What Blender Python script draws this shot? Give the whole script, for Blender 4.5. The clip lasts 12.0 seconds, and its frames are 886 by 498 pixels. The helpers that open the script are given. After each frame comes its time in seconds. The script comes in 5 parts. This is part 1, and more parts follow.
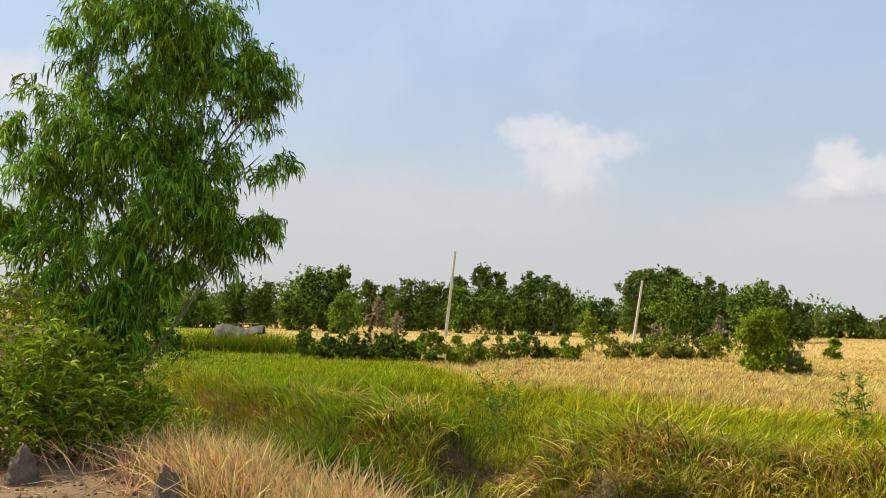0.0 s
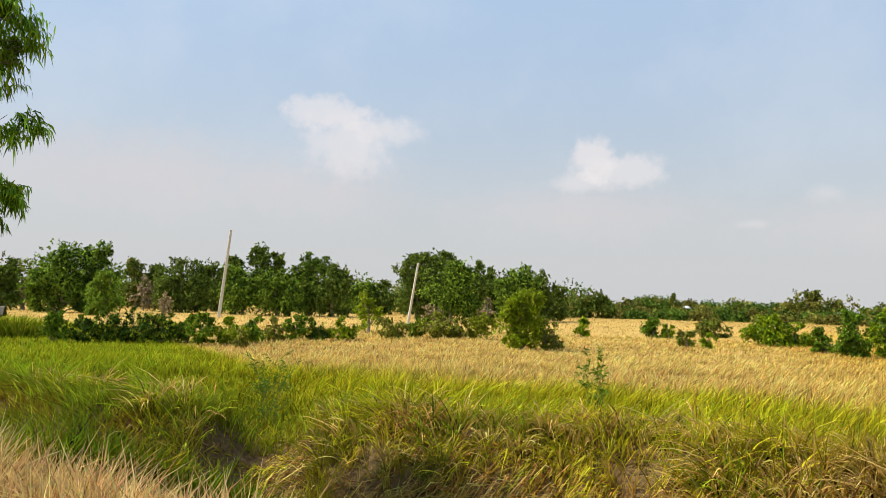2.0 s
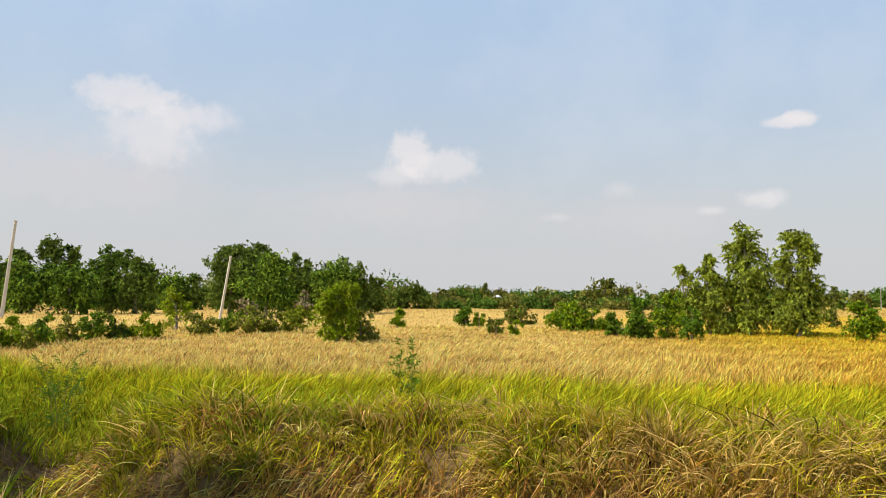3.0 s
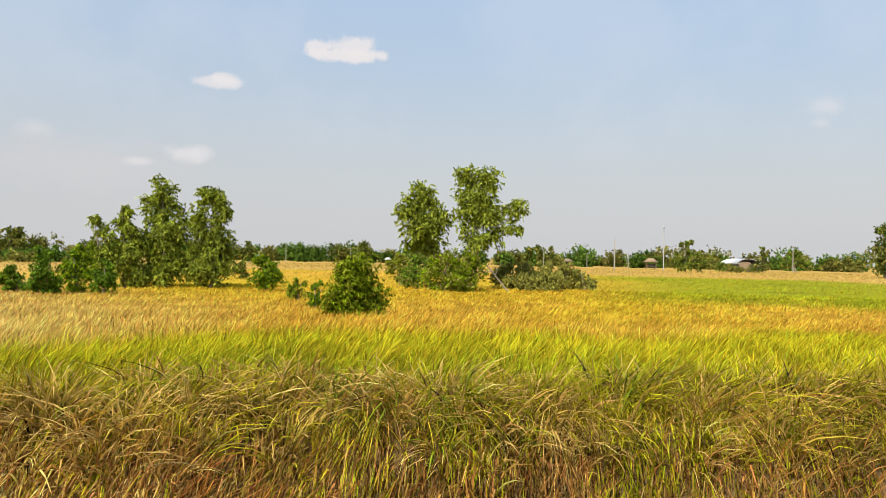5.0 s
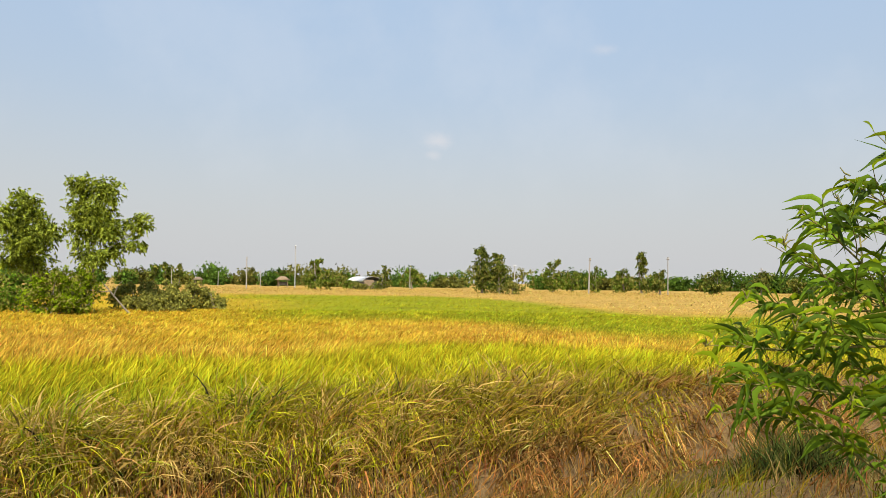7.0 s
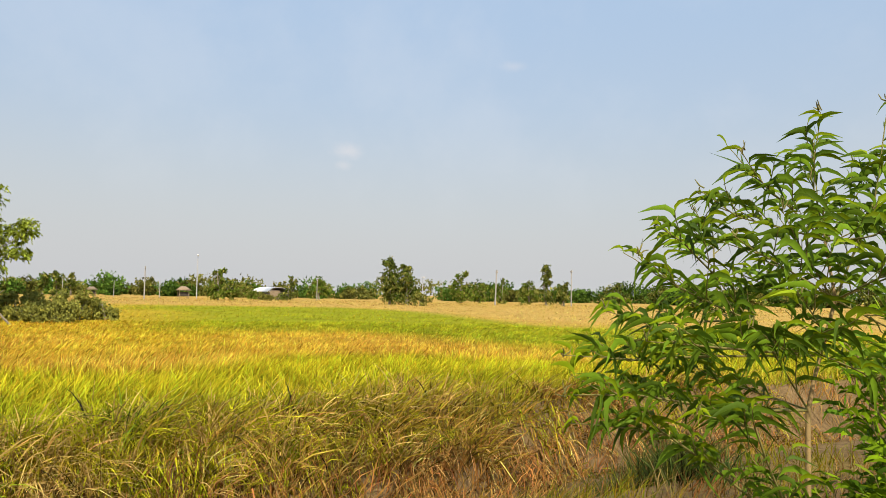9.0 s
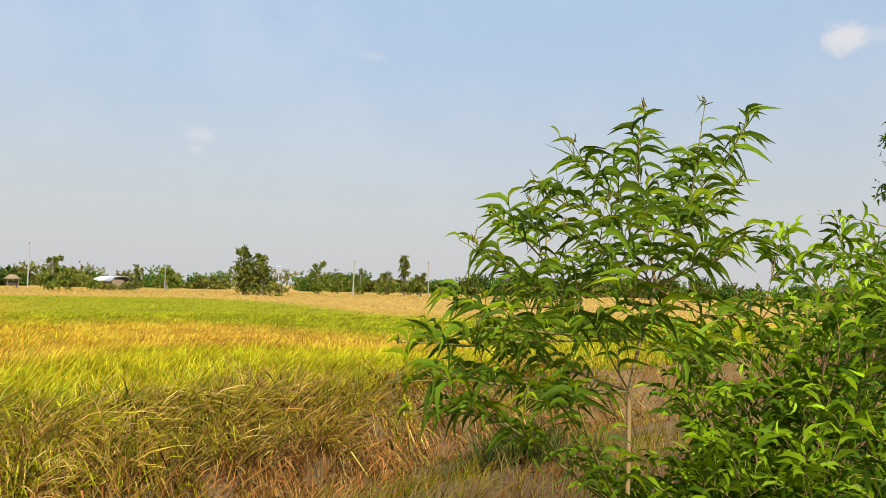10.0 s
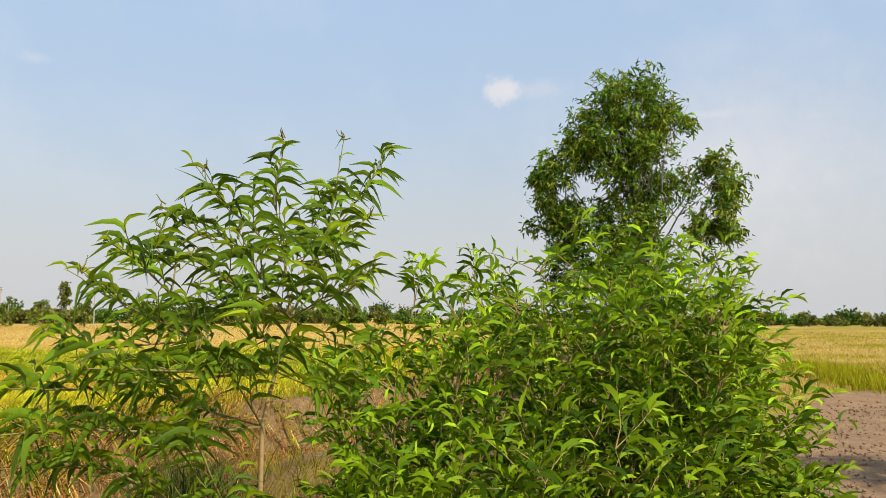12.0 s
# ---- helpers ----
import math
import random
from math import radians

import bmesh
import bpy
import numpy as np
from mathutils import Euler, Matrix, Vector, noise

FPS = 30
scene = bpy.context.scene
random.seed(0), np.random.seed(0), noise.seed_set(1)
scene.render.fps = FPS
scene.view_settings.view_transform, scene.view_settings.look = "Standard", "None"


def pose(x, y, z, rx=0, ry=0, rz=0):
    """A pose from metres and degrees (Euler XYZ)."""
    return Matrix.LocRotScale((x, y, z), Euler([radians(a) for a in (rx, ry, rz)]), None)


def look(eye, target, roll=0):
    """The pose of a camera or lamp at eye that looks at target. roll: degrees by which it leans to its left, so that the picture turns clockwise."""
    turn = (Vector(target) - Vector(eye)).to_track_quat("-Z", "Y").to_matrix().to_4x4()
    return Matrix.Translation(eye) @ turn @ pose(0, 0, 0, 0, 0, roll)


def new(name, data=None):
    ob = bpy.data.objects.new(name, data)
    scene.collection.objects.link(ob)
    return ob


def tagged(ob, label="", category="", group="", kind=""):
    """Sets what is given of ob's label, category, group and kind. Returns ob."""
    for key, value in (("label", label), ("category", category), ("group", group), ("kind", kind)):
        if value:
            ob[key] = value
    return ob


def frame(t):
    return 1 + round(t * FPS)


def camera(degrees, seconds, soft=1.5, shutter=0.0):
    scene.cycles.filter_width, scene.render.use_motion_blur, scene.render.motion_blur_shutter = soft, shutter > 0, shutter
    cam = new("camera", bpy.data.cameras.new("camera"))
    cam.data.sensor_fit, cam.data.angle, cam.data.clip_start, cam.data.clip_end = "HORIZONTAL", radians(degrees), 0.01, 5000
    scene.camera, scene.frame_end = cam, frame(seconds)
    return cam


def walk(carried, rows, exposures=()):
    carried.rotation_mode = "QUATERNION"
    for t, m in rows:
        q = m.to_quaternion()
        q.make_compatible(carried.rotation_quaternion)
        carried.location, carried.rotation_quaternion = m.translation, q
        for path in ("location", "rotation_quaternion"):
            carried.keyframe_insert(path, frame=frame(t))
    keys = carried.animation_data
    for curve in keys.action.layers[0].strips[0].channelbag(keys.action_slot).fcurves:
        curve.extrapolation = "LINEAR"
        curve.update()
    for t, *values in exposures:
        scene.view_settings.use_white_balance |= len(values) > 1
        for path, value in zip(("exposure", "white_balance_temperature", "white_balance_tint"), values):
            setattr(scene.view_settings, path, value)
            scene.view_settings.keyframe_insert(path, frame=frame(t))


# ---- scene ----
cam = camera(60.93, 12.0, soft=0.6)
PATH = [
    (0.0, pose(0.000, -0.000, 1.550, 95.10, -1.48, 0.01)),
    (0.5, pose(0.002, -0.000, 1.551, 95.09, -1.43, -1.82)),
    (1.0, pose(0.024, -0.015, 1.542, 94.47, -1.60, -5.37)),
    (1.5, pose(0.064, 0.005, 1.527, 94.25, -1.83, -11.36)),
    (2.0, pose(0.078, -0.000, 1.528, 94.15, -1.59, -16.63)),
    (2.5, pose(0.099, -0.007, 1.527, 94.01, -0.85, -21.87)),
    (2.7, pose(0.105, -0.013, 1.527, 93.94, -0.55, -25.11)),
    (4.3, pose(0.316, -0.201, 1.547, 92.22, -1.11, -55.94)),
    (4.5, pose(0.319, -0.209, 1.552, 91.63, -0.78, -60.43)),
    (5.0, pose(0.312, -0.224, 1.546, 90.75, -1.05, -72.19)),
    (5.5, pose(0.312, -0.241, 1.551, 91.37, -1.37, -82.92)),
    (6.0, pose(0.321, -0.272, 1.553, 91.84, -0.82, -91.31)),
    (6.5, pose(0.354, -0.290, 1.543, 92.18, -0.51, -97.85)),
    (6.7, pose(0.331, -0.294, 1.561, 92.33, -0.65, -99.38)),
    (8.3, pose(0.286, -0.345, 1.564, 93.23, -1.32, -99.74)),
    (8.5, pose(0.281, -0.359, 1.556, 93.21, -1.04, -101.26)),
    (9.0, pose(0.360, -0.463, 1.558, 93.54, -1.06, -106.51)),
    (9.5, pose(0.362, -0.511, 1.543, 93.72, -1.42, -113.26)),
    (10.0, pose(0.375, -0.538, 1.547, 93.03, -1.24, -117.25)),
    (10.5, pose(0.355, -0.539, 1.524, 91.95, -0.94, -121.09)),
    (11.0, pose(0.337, -0.559, 1.531, 92.90, -1.22, -128.95)),
    (11.5, pose(0.361, -0.623, 1.556, 94.05, -0.67, -136.49)),
    (12.0, pose(0.315, -0.681, 1.567, 95.30, -0.15, -140.84)),
]
walk(cam, PATH, exposures=((0.0, 0.49), (2.7, 0.49), (4.3, 0.48), (6.7, 0.44), (8.3, 0.44), (12.0, 0.50)))

# ---- light: hazy late afternoon, sun low in the west ----
SUN_AZ, SUN_EL = 282.0, 45.0
world = bpy.data.worlds.new("sky")
scene.world = world
world.use_nodes = True
wn, wl = world.node_tree.nodes, world.node_tree.links
wn.clear()


def wmath(op, a, b=None, c=None):
    n = wn.new("ShaderNodeMath")
    n.operation = op
    for i, v in enumerate((a, b, c)):
        if v is None:
            continue
        if isinstance(v, (int, float)):
            n.inputs[i].default_value = v
        else:
            wl.new(v, n.inputs[i])
    return n.outputs[0]


def wrange(v, a, b, c=0.0, d=1.0):
    n = wn.new("ShaderNodeMapRange")
    n.interpolation_type = "SMOOTHSTEP"
    wl.new(v, n.inputs[0])
    for i, x in enumerate((a, b, c, d)):
        n.inputs[i + 1].default_value = x
    return n.outputs[0]


def wmix(fac, a, b):
    n = wn.new("ShaderNodeMix")
    n.data_type = "RGBA"
    for sock, v in ((n.inputs[0], fac), (n.inputs[6], a), (n.inputs[7], b)):
        if isinstance(v, (int, float)):
            sock.default_value = v
        elif isinstance(v, tuple):
            sock.default_value = (*v, 1)
        else:
            wl.new(v, sock)
    return n.outputs[2]


sky = wn.new("ShaderNodeTexSky")
sky.sky_type = "NISHITA"
sky.sun_disc = False
sky.sun_elevation, sky.sun_rotation = radians(SUN_EL), radians(SUN_AZ)
sky.air_density, sky.dust_density, sky.ozone_density = 1.3, 2.0, 1.6
coord = wn.new("ShaderNodeTexCoord")
split = wn.new("ShaderNodeSeparateXYZ")
wl.new(coord.outputs["Generated"], split.inputs[0])
SX, SY, SZ = split.outputs
SKY_EL = wmath("MULTIPLY", wmath("ARCSINE", SZ), 57.2958)
SKY_AZ = wmath("MULTIPLY", wmath("ARCTAN2", SX, SY), 57.2958)


def wnoise(scale, detail, rough=0.6):
    n = wn.new("ShaderNodeTexNoise")
    n.inputs["Scale"].default_value, n.inputs["Detail"].default_value, n.inputs["Roughness"].default_value = scale, detail, rough
    wl.new(coord.outputs["Generated"], n.inputs["Vector"])
    return n.outputs["Fac"]


PUFF = wmath("SUBTRACT", wnoise(26, 6, 0.55), 0.5)
FINE = wmath("SUBTRACT", wnoise(70, 5, 0.6), 0.5)
WISP = wnoise(5, 5)


def cloud(az, el, wa, we, dense, soft=0.5, rag=1.6):
    """One cloud of the sky: centre and half size in degrees, how dense, how soft."""
    a = wmath("DIVIDE", wmath("SUBTRACT", SKY_AZ, az), wa)
    e = wmath("DIVIDE", wmath("SUBTRACT", SKY_EL, el), we)
    r = wmath("SQRT", wmath("ADD", wmath("MULTIPLY", a, a), wmath("MULTIPLY", e, e)))
    r = wmath("ADD", r, wmath("ADD", wmath("MULTIPLY", PUFF, rag), wmath("MULTIPLY", FINE, rag * 0.6)))
    return wmath("MULTIPLY", wrange(r, 1.1, 0.75 - soft), dense)


# the hazy blue of the sky, paler and greyer towards the horizon
SKY_GAIN = 0.12
gain = wn.new("ShaderNodeVectorMath")
gain.operation = "SCALE"
wl.new(sky.outputs[0], gain.inputs[0])
gain.inputs["Scale"].default_value = SKY_GAIN
colour = wmix(0.62, gain.outputs[0], wmix(wrange(SKY_EL, 4, 26), (0.62, 0.66, 0.72), (0.565, 0.735, 0.965)))
colour = wmix(wmath("MULTIPLY", wrange(SKY_EL, 15, -1), 0.85), colour, (0.615, 0.62, 0.635))
veil = wmath("MULTIPLY", wmath("MULTIPLY", wrange(WISP, 0.42, 0.7), wrange(SKY_EL, 2, 12)), 0.16)
colour = wmix(veil, colour, (0.80, 0.82, 0.86))
CLOUDS_NORTH = (
    (7.2, 14.0, 4.0, 1.4, 0.6, 0.25, 1.2), (9.0, 11.8, 4.4, 3.2, 0.6, 0.5, 0.9), (11.8, 12.8, 3.6, 1.5, 0.5, 0.5, 1.2),
    (-30.0, 14.5, 4.0, 3.4, 0.75, 0.7, 1.2), (27.9, 11.3, 2.1, 1.7, 0.7, 0.3, 1.3), (30.4, 10.2, 3.2, 1.5, 0.6, 0.4, 1.3), (26.3, 9.3, 2.2, 0.9, 0.5, 0.5, 1.2),
)
CLOUDS_EAST = (
    (64.6, 14.9, 3.5, 0.6, 0.9, 0.25, 1.3), (65.0, 15.5, 1.9, 0.9, 0.85, 0.25, 1.6), (62.4, 15.3, 1.2, 0.7, 0.85, 0.25, 1.5), (67.0, 15.0, 1.1, 0.5, 0.8, 0.3, 1.5), (55.3, 12.4, 2.2, 0.5, 0.7, 0.3, 1.0), (55.8, 12.7, 1.0, 0.5, 0.7, 0.3, 1.2), (53.6, 7.2, 2.0, 0.75, 0.65, 0.6, 1.1),
    (50.0, 6.5, 1.2, 0.4, 0.5, 0.7, 1.0), (43.6, 8.2, 1.4, 0.8, 0.35, 0.8, 1.0), (39.0, 6.2, 1.4, 0.5, 0.3, 0.8, 1.0),
)
CLOUDS_SOUTH = (
    (162.0, 11.0, 17.0, 10.0, 0.62, 1.1, 0.5),
    (99.0, 10.7, 1.5, 0.9, 0.45, 0.8, 1.3), (98.7, 9.7, 1.0, 0.5, 0.3, 0.8, 1.2),
    (111.5, 17.2, 1.3, 0.5, 0.25, 0.9, 1.2), (145.4, 17.3, 1.5, 1.1, 0.7, 0.5, 1.6), (148.0, 17.2, 3.0, 0.9, 0.3, 0.9, 1.0), (161.0, 14.6, 2.3, 0.45, 0.35, 0.9, 1.0),
)
HAZE_BANKS = ((-6.0, 8.6, 17.0, 4.0, 0.7, 0.8, 0.7), (8.0, 8.0, 9.0, 3.4, 0.6, 1.0, 0.7), (27.0, 7.0, 13.0, 2.8, 0.6, 0.9, 0.8), (46.0, 6.0, 11.0, 2.4, 0.5, 0.9, 0.8))
for c in HAZE_BANKS:
    colour = wmix(cloud(*c), colour, (0.68, 0.645, 0.66))
for c in CLOUDS_NORTH + CLOUDS_EAST + CLOUDS_SOUTH:
    colour = wmix(cloud(*c), colour, (0.84, 0.80, 0.80))
back = wn.new("ShaderNodeBackground")
wl.new(colour, back.inputs[0])
back.inputs[1].default_value = 0.73
wl.new(back.outputs[0], wn.new("ShaderNodeOutputWorld").inputs[0])

sun = new("sun", bpy.data.lights.new("sun", "SUN"))
sun.data.energy, sun.data.angle, sun.data.color = 4.5, radians(0.8), (1.0, 0.89, 0.71)
sa, se = radians(SUN_AZ), radians(SUN_EL)
sun.matrix_world = look((0, 0, 30), Vector((0, 0, 30)) - Vector((math.sin(sa) * math.cos(se), math.cos(sa) * math.cos(se), math.sin(se))))

# ---- materials ----


def material(name):
    m = bpy.data.materials.new(name)
    m.use_nodes = True
    m.node_tree.nodes.clear()
    return m, m.node_tree.nodes, m.node_tree.links


def foliage_material(name, through_light=0.3, rough=0.5, gloss=0.3, vary=0.25):
    """Leaves and blades: colour from the 'tint' of each leaf, mottled, letting some light through."""
    m, n, l = material(name)
    at = n.new("ShaderNodeVertexColor")
    at.layer_name = "tint"
    geo = n.new("ShaderNodeNewGeometry")
    noise_t = n.new("ShaderNodeTexNoise")
    noise_t.inputs["Scale"].default_value, noise_t.inputs["Detail"].default_value = 9.0, 3.0
    l.new(geo.outputs["Position"], noise_t.inputs["Vector"])
    hsv = n.new("ShaderNodeHueSaturation")
    mr = n.new("ShaderNodeMapRange")
    l.new(noise_t.outputs["Fac"], mr.inputs[0])
    for i, v in enumerate((0.3, 0.7, 1 - vary, 1 + vary)):
        mr.inputs[i + 1].default_value = v
    l.new(mr.outputs[0], hsv.inputs["Value"])
    l.new(at.outputs["Color"], hsv.inputs["Color"])
    bs = n.new("ShaderNodeBsdfPrincipled")
    bs.inputs["Roughness"].default_value = rough
    bs.inputs["Specular IOR Level"].default_value = gloss
    l.new(hsv.outputs[0], bs.inputs["Base Color"])
    tr = n.new("ShaderNodeBsdfTranslucent")
    l.new(hsv.outputs[0], tr.inputs[0])
    mix = n.new("ShaderNodeMixShader")
    mix.inputs[0].default_value = through_light
    l.new(bs.outputs[0], mix.inputs[1])
    l.new(tr.outputs[0], mix.inputs[2])
    l.new(mix.outputs[0], n.new("ShaderNodeOutputMaterial").inputs[0])
    return m


def plain_material(name, c1, c2, scale=6.0, rough=0.85, bump=0.3, metal=0.0, c3=None, stretch=(1, 1, 1)):
    """A rough surface of two or three mingled colours at two scales, with relief."""
    m, n, l = material(name)
    tc = n.new("ShaderNodeTexCoord")
    mp = n.new("ShaderNodeMapping")
    mp.inputs["Scale"].default_value = stretch
    l.new(tc.outputs["Object"], mp.inputs[0])

    def tex(s, d):
        t = n.new("ShaderNodeTexNoise")
        t.inputs["Scale"].default_value, t.inputs["Detail"].default_value, t.inputs["Roughness"].default_value = s, d, 0.65
        l.new(mp.outputs[0], t.inputs["Vector"])
        return t.outputs["Fac"]

    def mixed(fac, a, b, lo, hi):
        r = n.new("ShaderNodeMapRange")
        r.inputs[1].default_value, r.inputs[2].default_value = lo, hi
        l.new(fac, r.inputs[0])
        x = n.new("ShaderNodeMix")
        x.data_type = "RGBA"
        l.new(r.outputs[0], x.inputs[0])
        for sock, v in ((x.inputs[6], a), (x.inputs[7], b)):
            if isinstance(v, tuple):
                sock.default_value = (*v, 1)
            else:
                l.new(v, sock)
        return x.outputs[2]

    big, small = tex(scale, 4), tex(scale * 9, 5)
    col = mixed(big, c1, c2, 0.35, 0.65)
    col = mixed(small, col, c3 or tuple(v * 0.6 for v in c1), 0.5, 0.78)
    bs = n.new("ShaderNodeBsdfPrincipled")
    bs.inputs["Roughness"].default_value, bs.inputs["Metallic"].default_value = rough, metal
    bs.inputs["Specular IOR Level"].default_value = 0.5 if rough < 0.6 else 0.06
    l.new(col, bs.inputs["Base Color"])
    b = n.new("ShaderNodeBump")
    b.inputs["Strength"].default_value, b.inputs["Distance"].default_value = bump, 0.05
    l.new(small, b.inputs["Height"])
    l.new(b.outputs[0], bs.inputs["Normal"])
    l.new(bs.outputs[0], n.new("ShaderNodeOutputMaterial").inputs[0])
    return m


def ground_material():
    """Soil with plant litter: the zone's colour from 'tint', with straw and soil at two scales."""
    m, n, l = material("ground")
    at = n.new("ShaderNodeVertexColor")
    at.layer_name = "tint"
    tc = n.new("ShaderNodeTexCoord")

    def tex(s, d, st=(1, 1, 1)):
        mp = n.new("ShaderNodeMapping")
        mp.inputs["Scale"].default_value = st
        l.new(tc.outputs["Object"], mp.inputs[0])
        t = n.new("ShaderNodeTexNoise")
        t.inputs["Scale"].default_value, t.inputs["Detail"].default_value, t.inputs["Roughness"].default_value = s, d, 0.7
        l.new(mp.outputs[0], t.inputs["Vector"])
        return t.outputs["Fac"]

    big, small = tex(0.5, 5), tex(16, 6)
    hsv = n.new("ShaderNodeHueSaturation")
    mr = n.new("ShaderNodeMapRange")
    for i, v in enumerate((0.3, 0.7, 0.78, 1.22)):
        mr.inputs[i + 1].default_value = v
    l.new(big, mr.inputs[0])
    l.new(mr.outputs[0], hsv.inputs["Value"])
    l.new(at.outputs["Color"], hsv.inputs["Color"])
    hs2 = n.new("ShaderNodeHueSaturation")
    mr2 = n.new("ShaderNodeMapRange")
    for i, v in enumerate((0.35, 0.65, 0.6, 1.25)):
        mr2.inputs[i + 1].default_value = v
    l.new(small, mr2.inputs[0])
    l.new(mr2.outputs[0], hs2.inputs["Value"])
    l.new(hsv.outputs[0], hs2.inputs["Color"])
    bs = n.new("ShaderNodeBsdfPrincipled")
    bs.inputs["Roughness"].default_value = 0.95
    bs.inputs["Specular IOR Level"].default_value = 0.02
    l.new(hs2.outputs[0], bs.inputs["Base Color"])
    b = n.new("ShaderNodeBump")
    b.inputs["Strength"].default_value, b.inputs["Distance"].default_value = 0.5, 0.06
    l.new(small, b.inputs["Height"])
    l.new(b.outputs[0], bs.inputs["Normal"])
    l.new(bs.outputs[0], n.new("ShaderNodeOutputMaterial").inputs[0])
    return m


LEAF = foliage_material("leaf", 0.27, 0.5, 0.07, 0.22)
FAR_LEAF = foliage_material("tree_leaf", 0.25, 0.7, 0.03, 0.25)
GRASS = foliage_material("grass_blade", 0.30, 0.9, 0.0, 0.25)
GROUND = ground_material()
BARK = plain_material("grey_bark", (0.20, 0.17, 0.13), (0.33, 0.29, 0.23), 7, 0.9, 0.6, stretch=(1, 1, 0.3))
GREEN_TWIG = plain_material("green_twig", (0.17, 0.17, 0.05), (0.24, 0.20, 0.07), 14, 0.8, 0.2)
TWIG = plain_material("green_brown_twig", (0.27, 0.20, 0.085), (0.34, 0.235, 0.11), 14, 0.8, 0.2)
SOIL = plain_material("reddish_soil", (0.215, 0.135, 0.078), (0.285, 0.19, 0.115), 1.6, 0.95, 0.8, c3=(0.165, 0.098, 0.055))
MOUND = plain_material("mound_earth", (0.25, 0.195, 0.14), (0.36, 0.29, 0.21), 11, 0.97, 0.9)
CONCRETE = plain_material("pole_concrete", (0.52, 0.48, 0.42), (0.62, 0.58, 0.52), 5, 0.85, 0.2)
POLE_GREY = plain_material("weathered_pole_concrete", (0.30, 0.285, 0.26), (0.38, 0.36, 0.33), 5, 0.9, 0.2)
TARP = plain_material("tarp_cloth", (0.10, 0.09, 0.072), (0.17, 0.155, 0.125), 3, 0.85, 0.3)
TIMBER = plain_material("grey_timber", (0.20, 0.15, 0.10), (0.30, 0.24, 0.17), 8, 0.85, 0.3)
ROOF_METAL = plain_material("pale_roof_sheet", (0.62, 0.64, 0.66), (0.74, 0.75, 0.76), 2, 0.45, 0.1)
SHED_WALL = plain_material("dark_shed_wall", (0.05, 0.045, 0.04), (0.09, 0.08, 0.07), 2, 0.9, 0.2)
THATCH = plain_material("brown_thatch", (0.26, 0.19, 0.12), (0.36, 0.27, 0.18), 4, 0.95, 0.5)
STEEL = plain_material("galvanised_steel", (0.42, 0.43, 0.45), (0.52, 0.53, 0.55), 6, 0.5, 0.1, 0.4)

# ---- helpers for shapes ----
rng = np.random.default_rng(7)


def mesh_from(name, verts, loops, sizes, tint=None, smooth=False):
    """A mesh from flat arrays: corner indices and the number of corners of each face."""
    me = bpy.data.meshes.new(name)
    verts, loops, sizes = np.asarray(verts, np.float32), np.asarray(loops, np.int32), np.asarray(sizes, np.int32)
    me.vertices.add(len(verts))
    me.vertices.foreach_set("co", verts.ravel())
    me.loops.add(len(loops))
    me.loops.foreach_set("vertex_index", loops)
    me.polygons.add(len(sizes))
    me.polygons.foreach_set("loop_start", np.concatenate(([0], np.cumsum(sizes)[:-1])).astype(np.int32))
    me.polygons.foreach_set("loop_total", sizes)
    if smooth:
        me.polygons.foreach_set("use_smooth", np.ones(len(sizes), bool))
    if tint is not None:
        a = me.color_attributes.new("tint", "FLOAT_COLOR", "POINT")
        a.data.foreach_set("color", np.concatenate([tint, np.ones((len(tint), 1))], 1).astype(np.float32).ravel())
    me.update(calc_edges=True)
    return me


def place(ob, parent):
    ob.parent = parent
    return ob


def part(name, me, mat, parent=None, label=""):
    """One mesh object, under a thing if a parent is given."""
    me.materials.clear()
    me.materials.append(mat)
    ob = new(name, me)
    if parent is not None:
        ob.parent = parent
    return tagged(ob, label)


def root(name, x, y, z, label, category, group="", turn=0.0):
    ob = new(name)
    ob.empty_display_size = 0.1
    ob.matrix_basis = pose(x, y, z, 0, 0, turn)
    return tagged(ob, label, category, group)


def unit(v):
    return v / (np.linalg.norm(v, axis=-1, keepdims=True) + 1e-9)


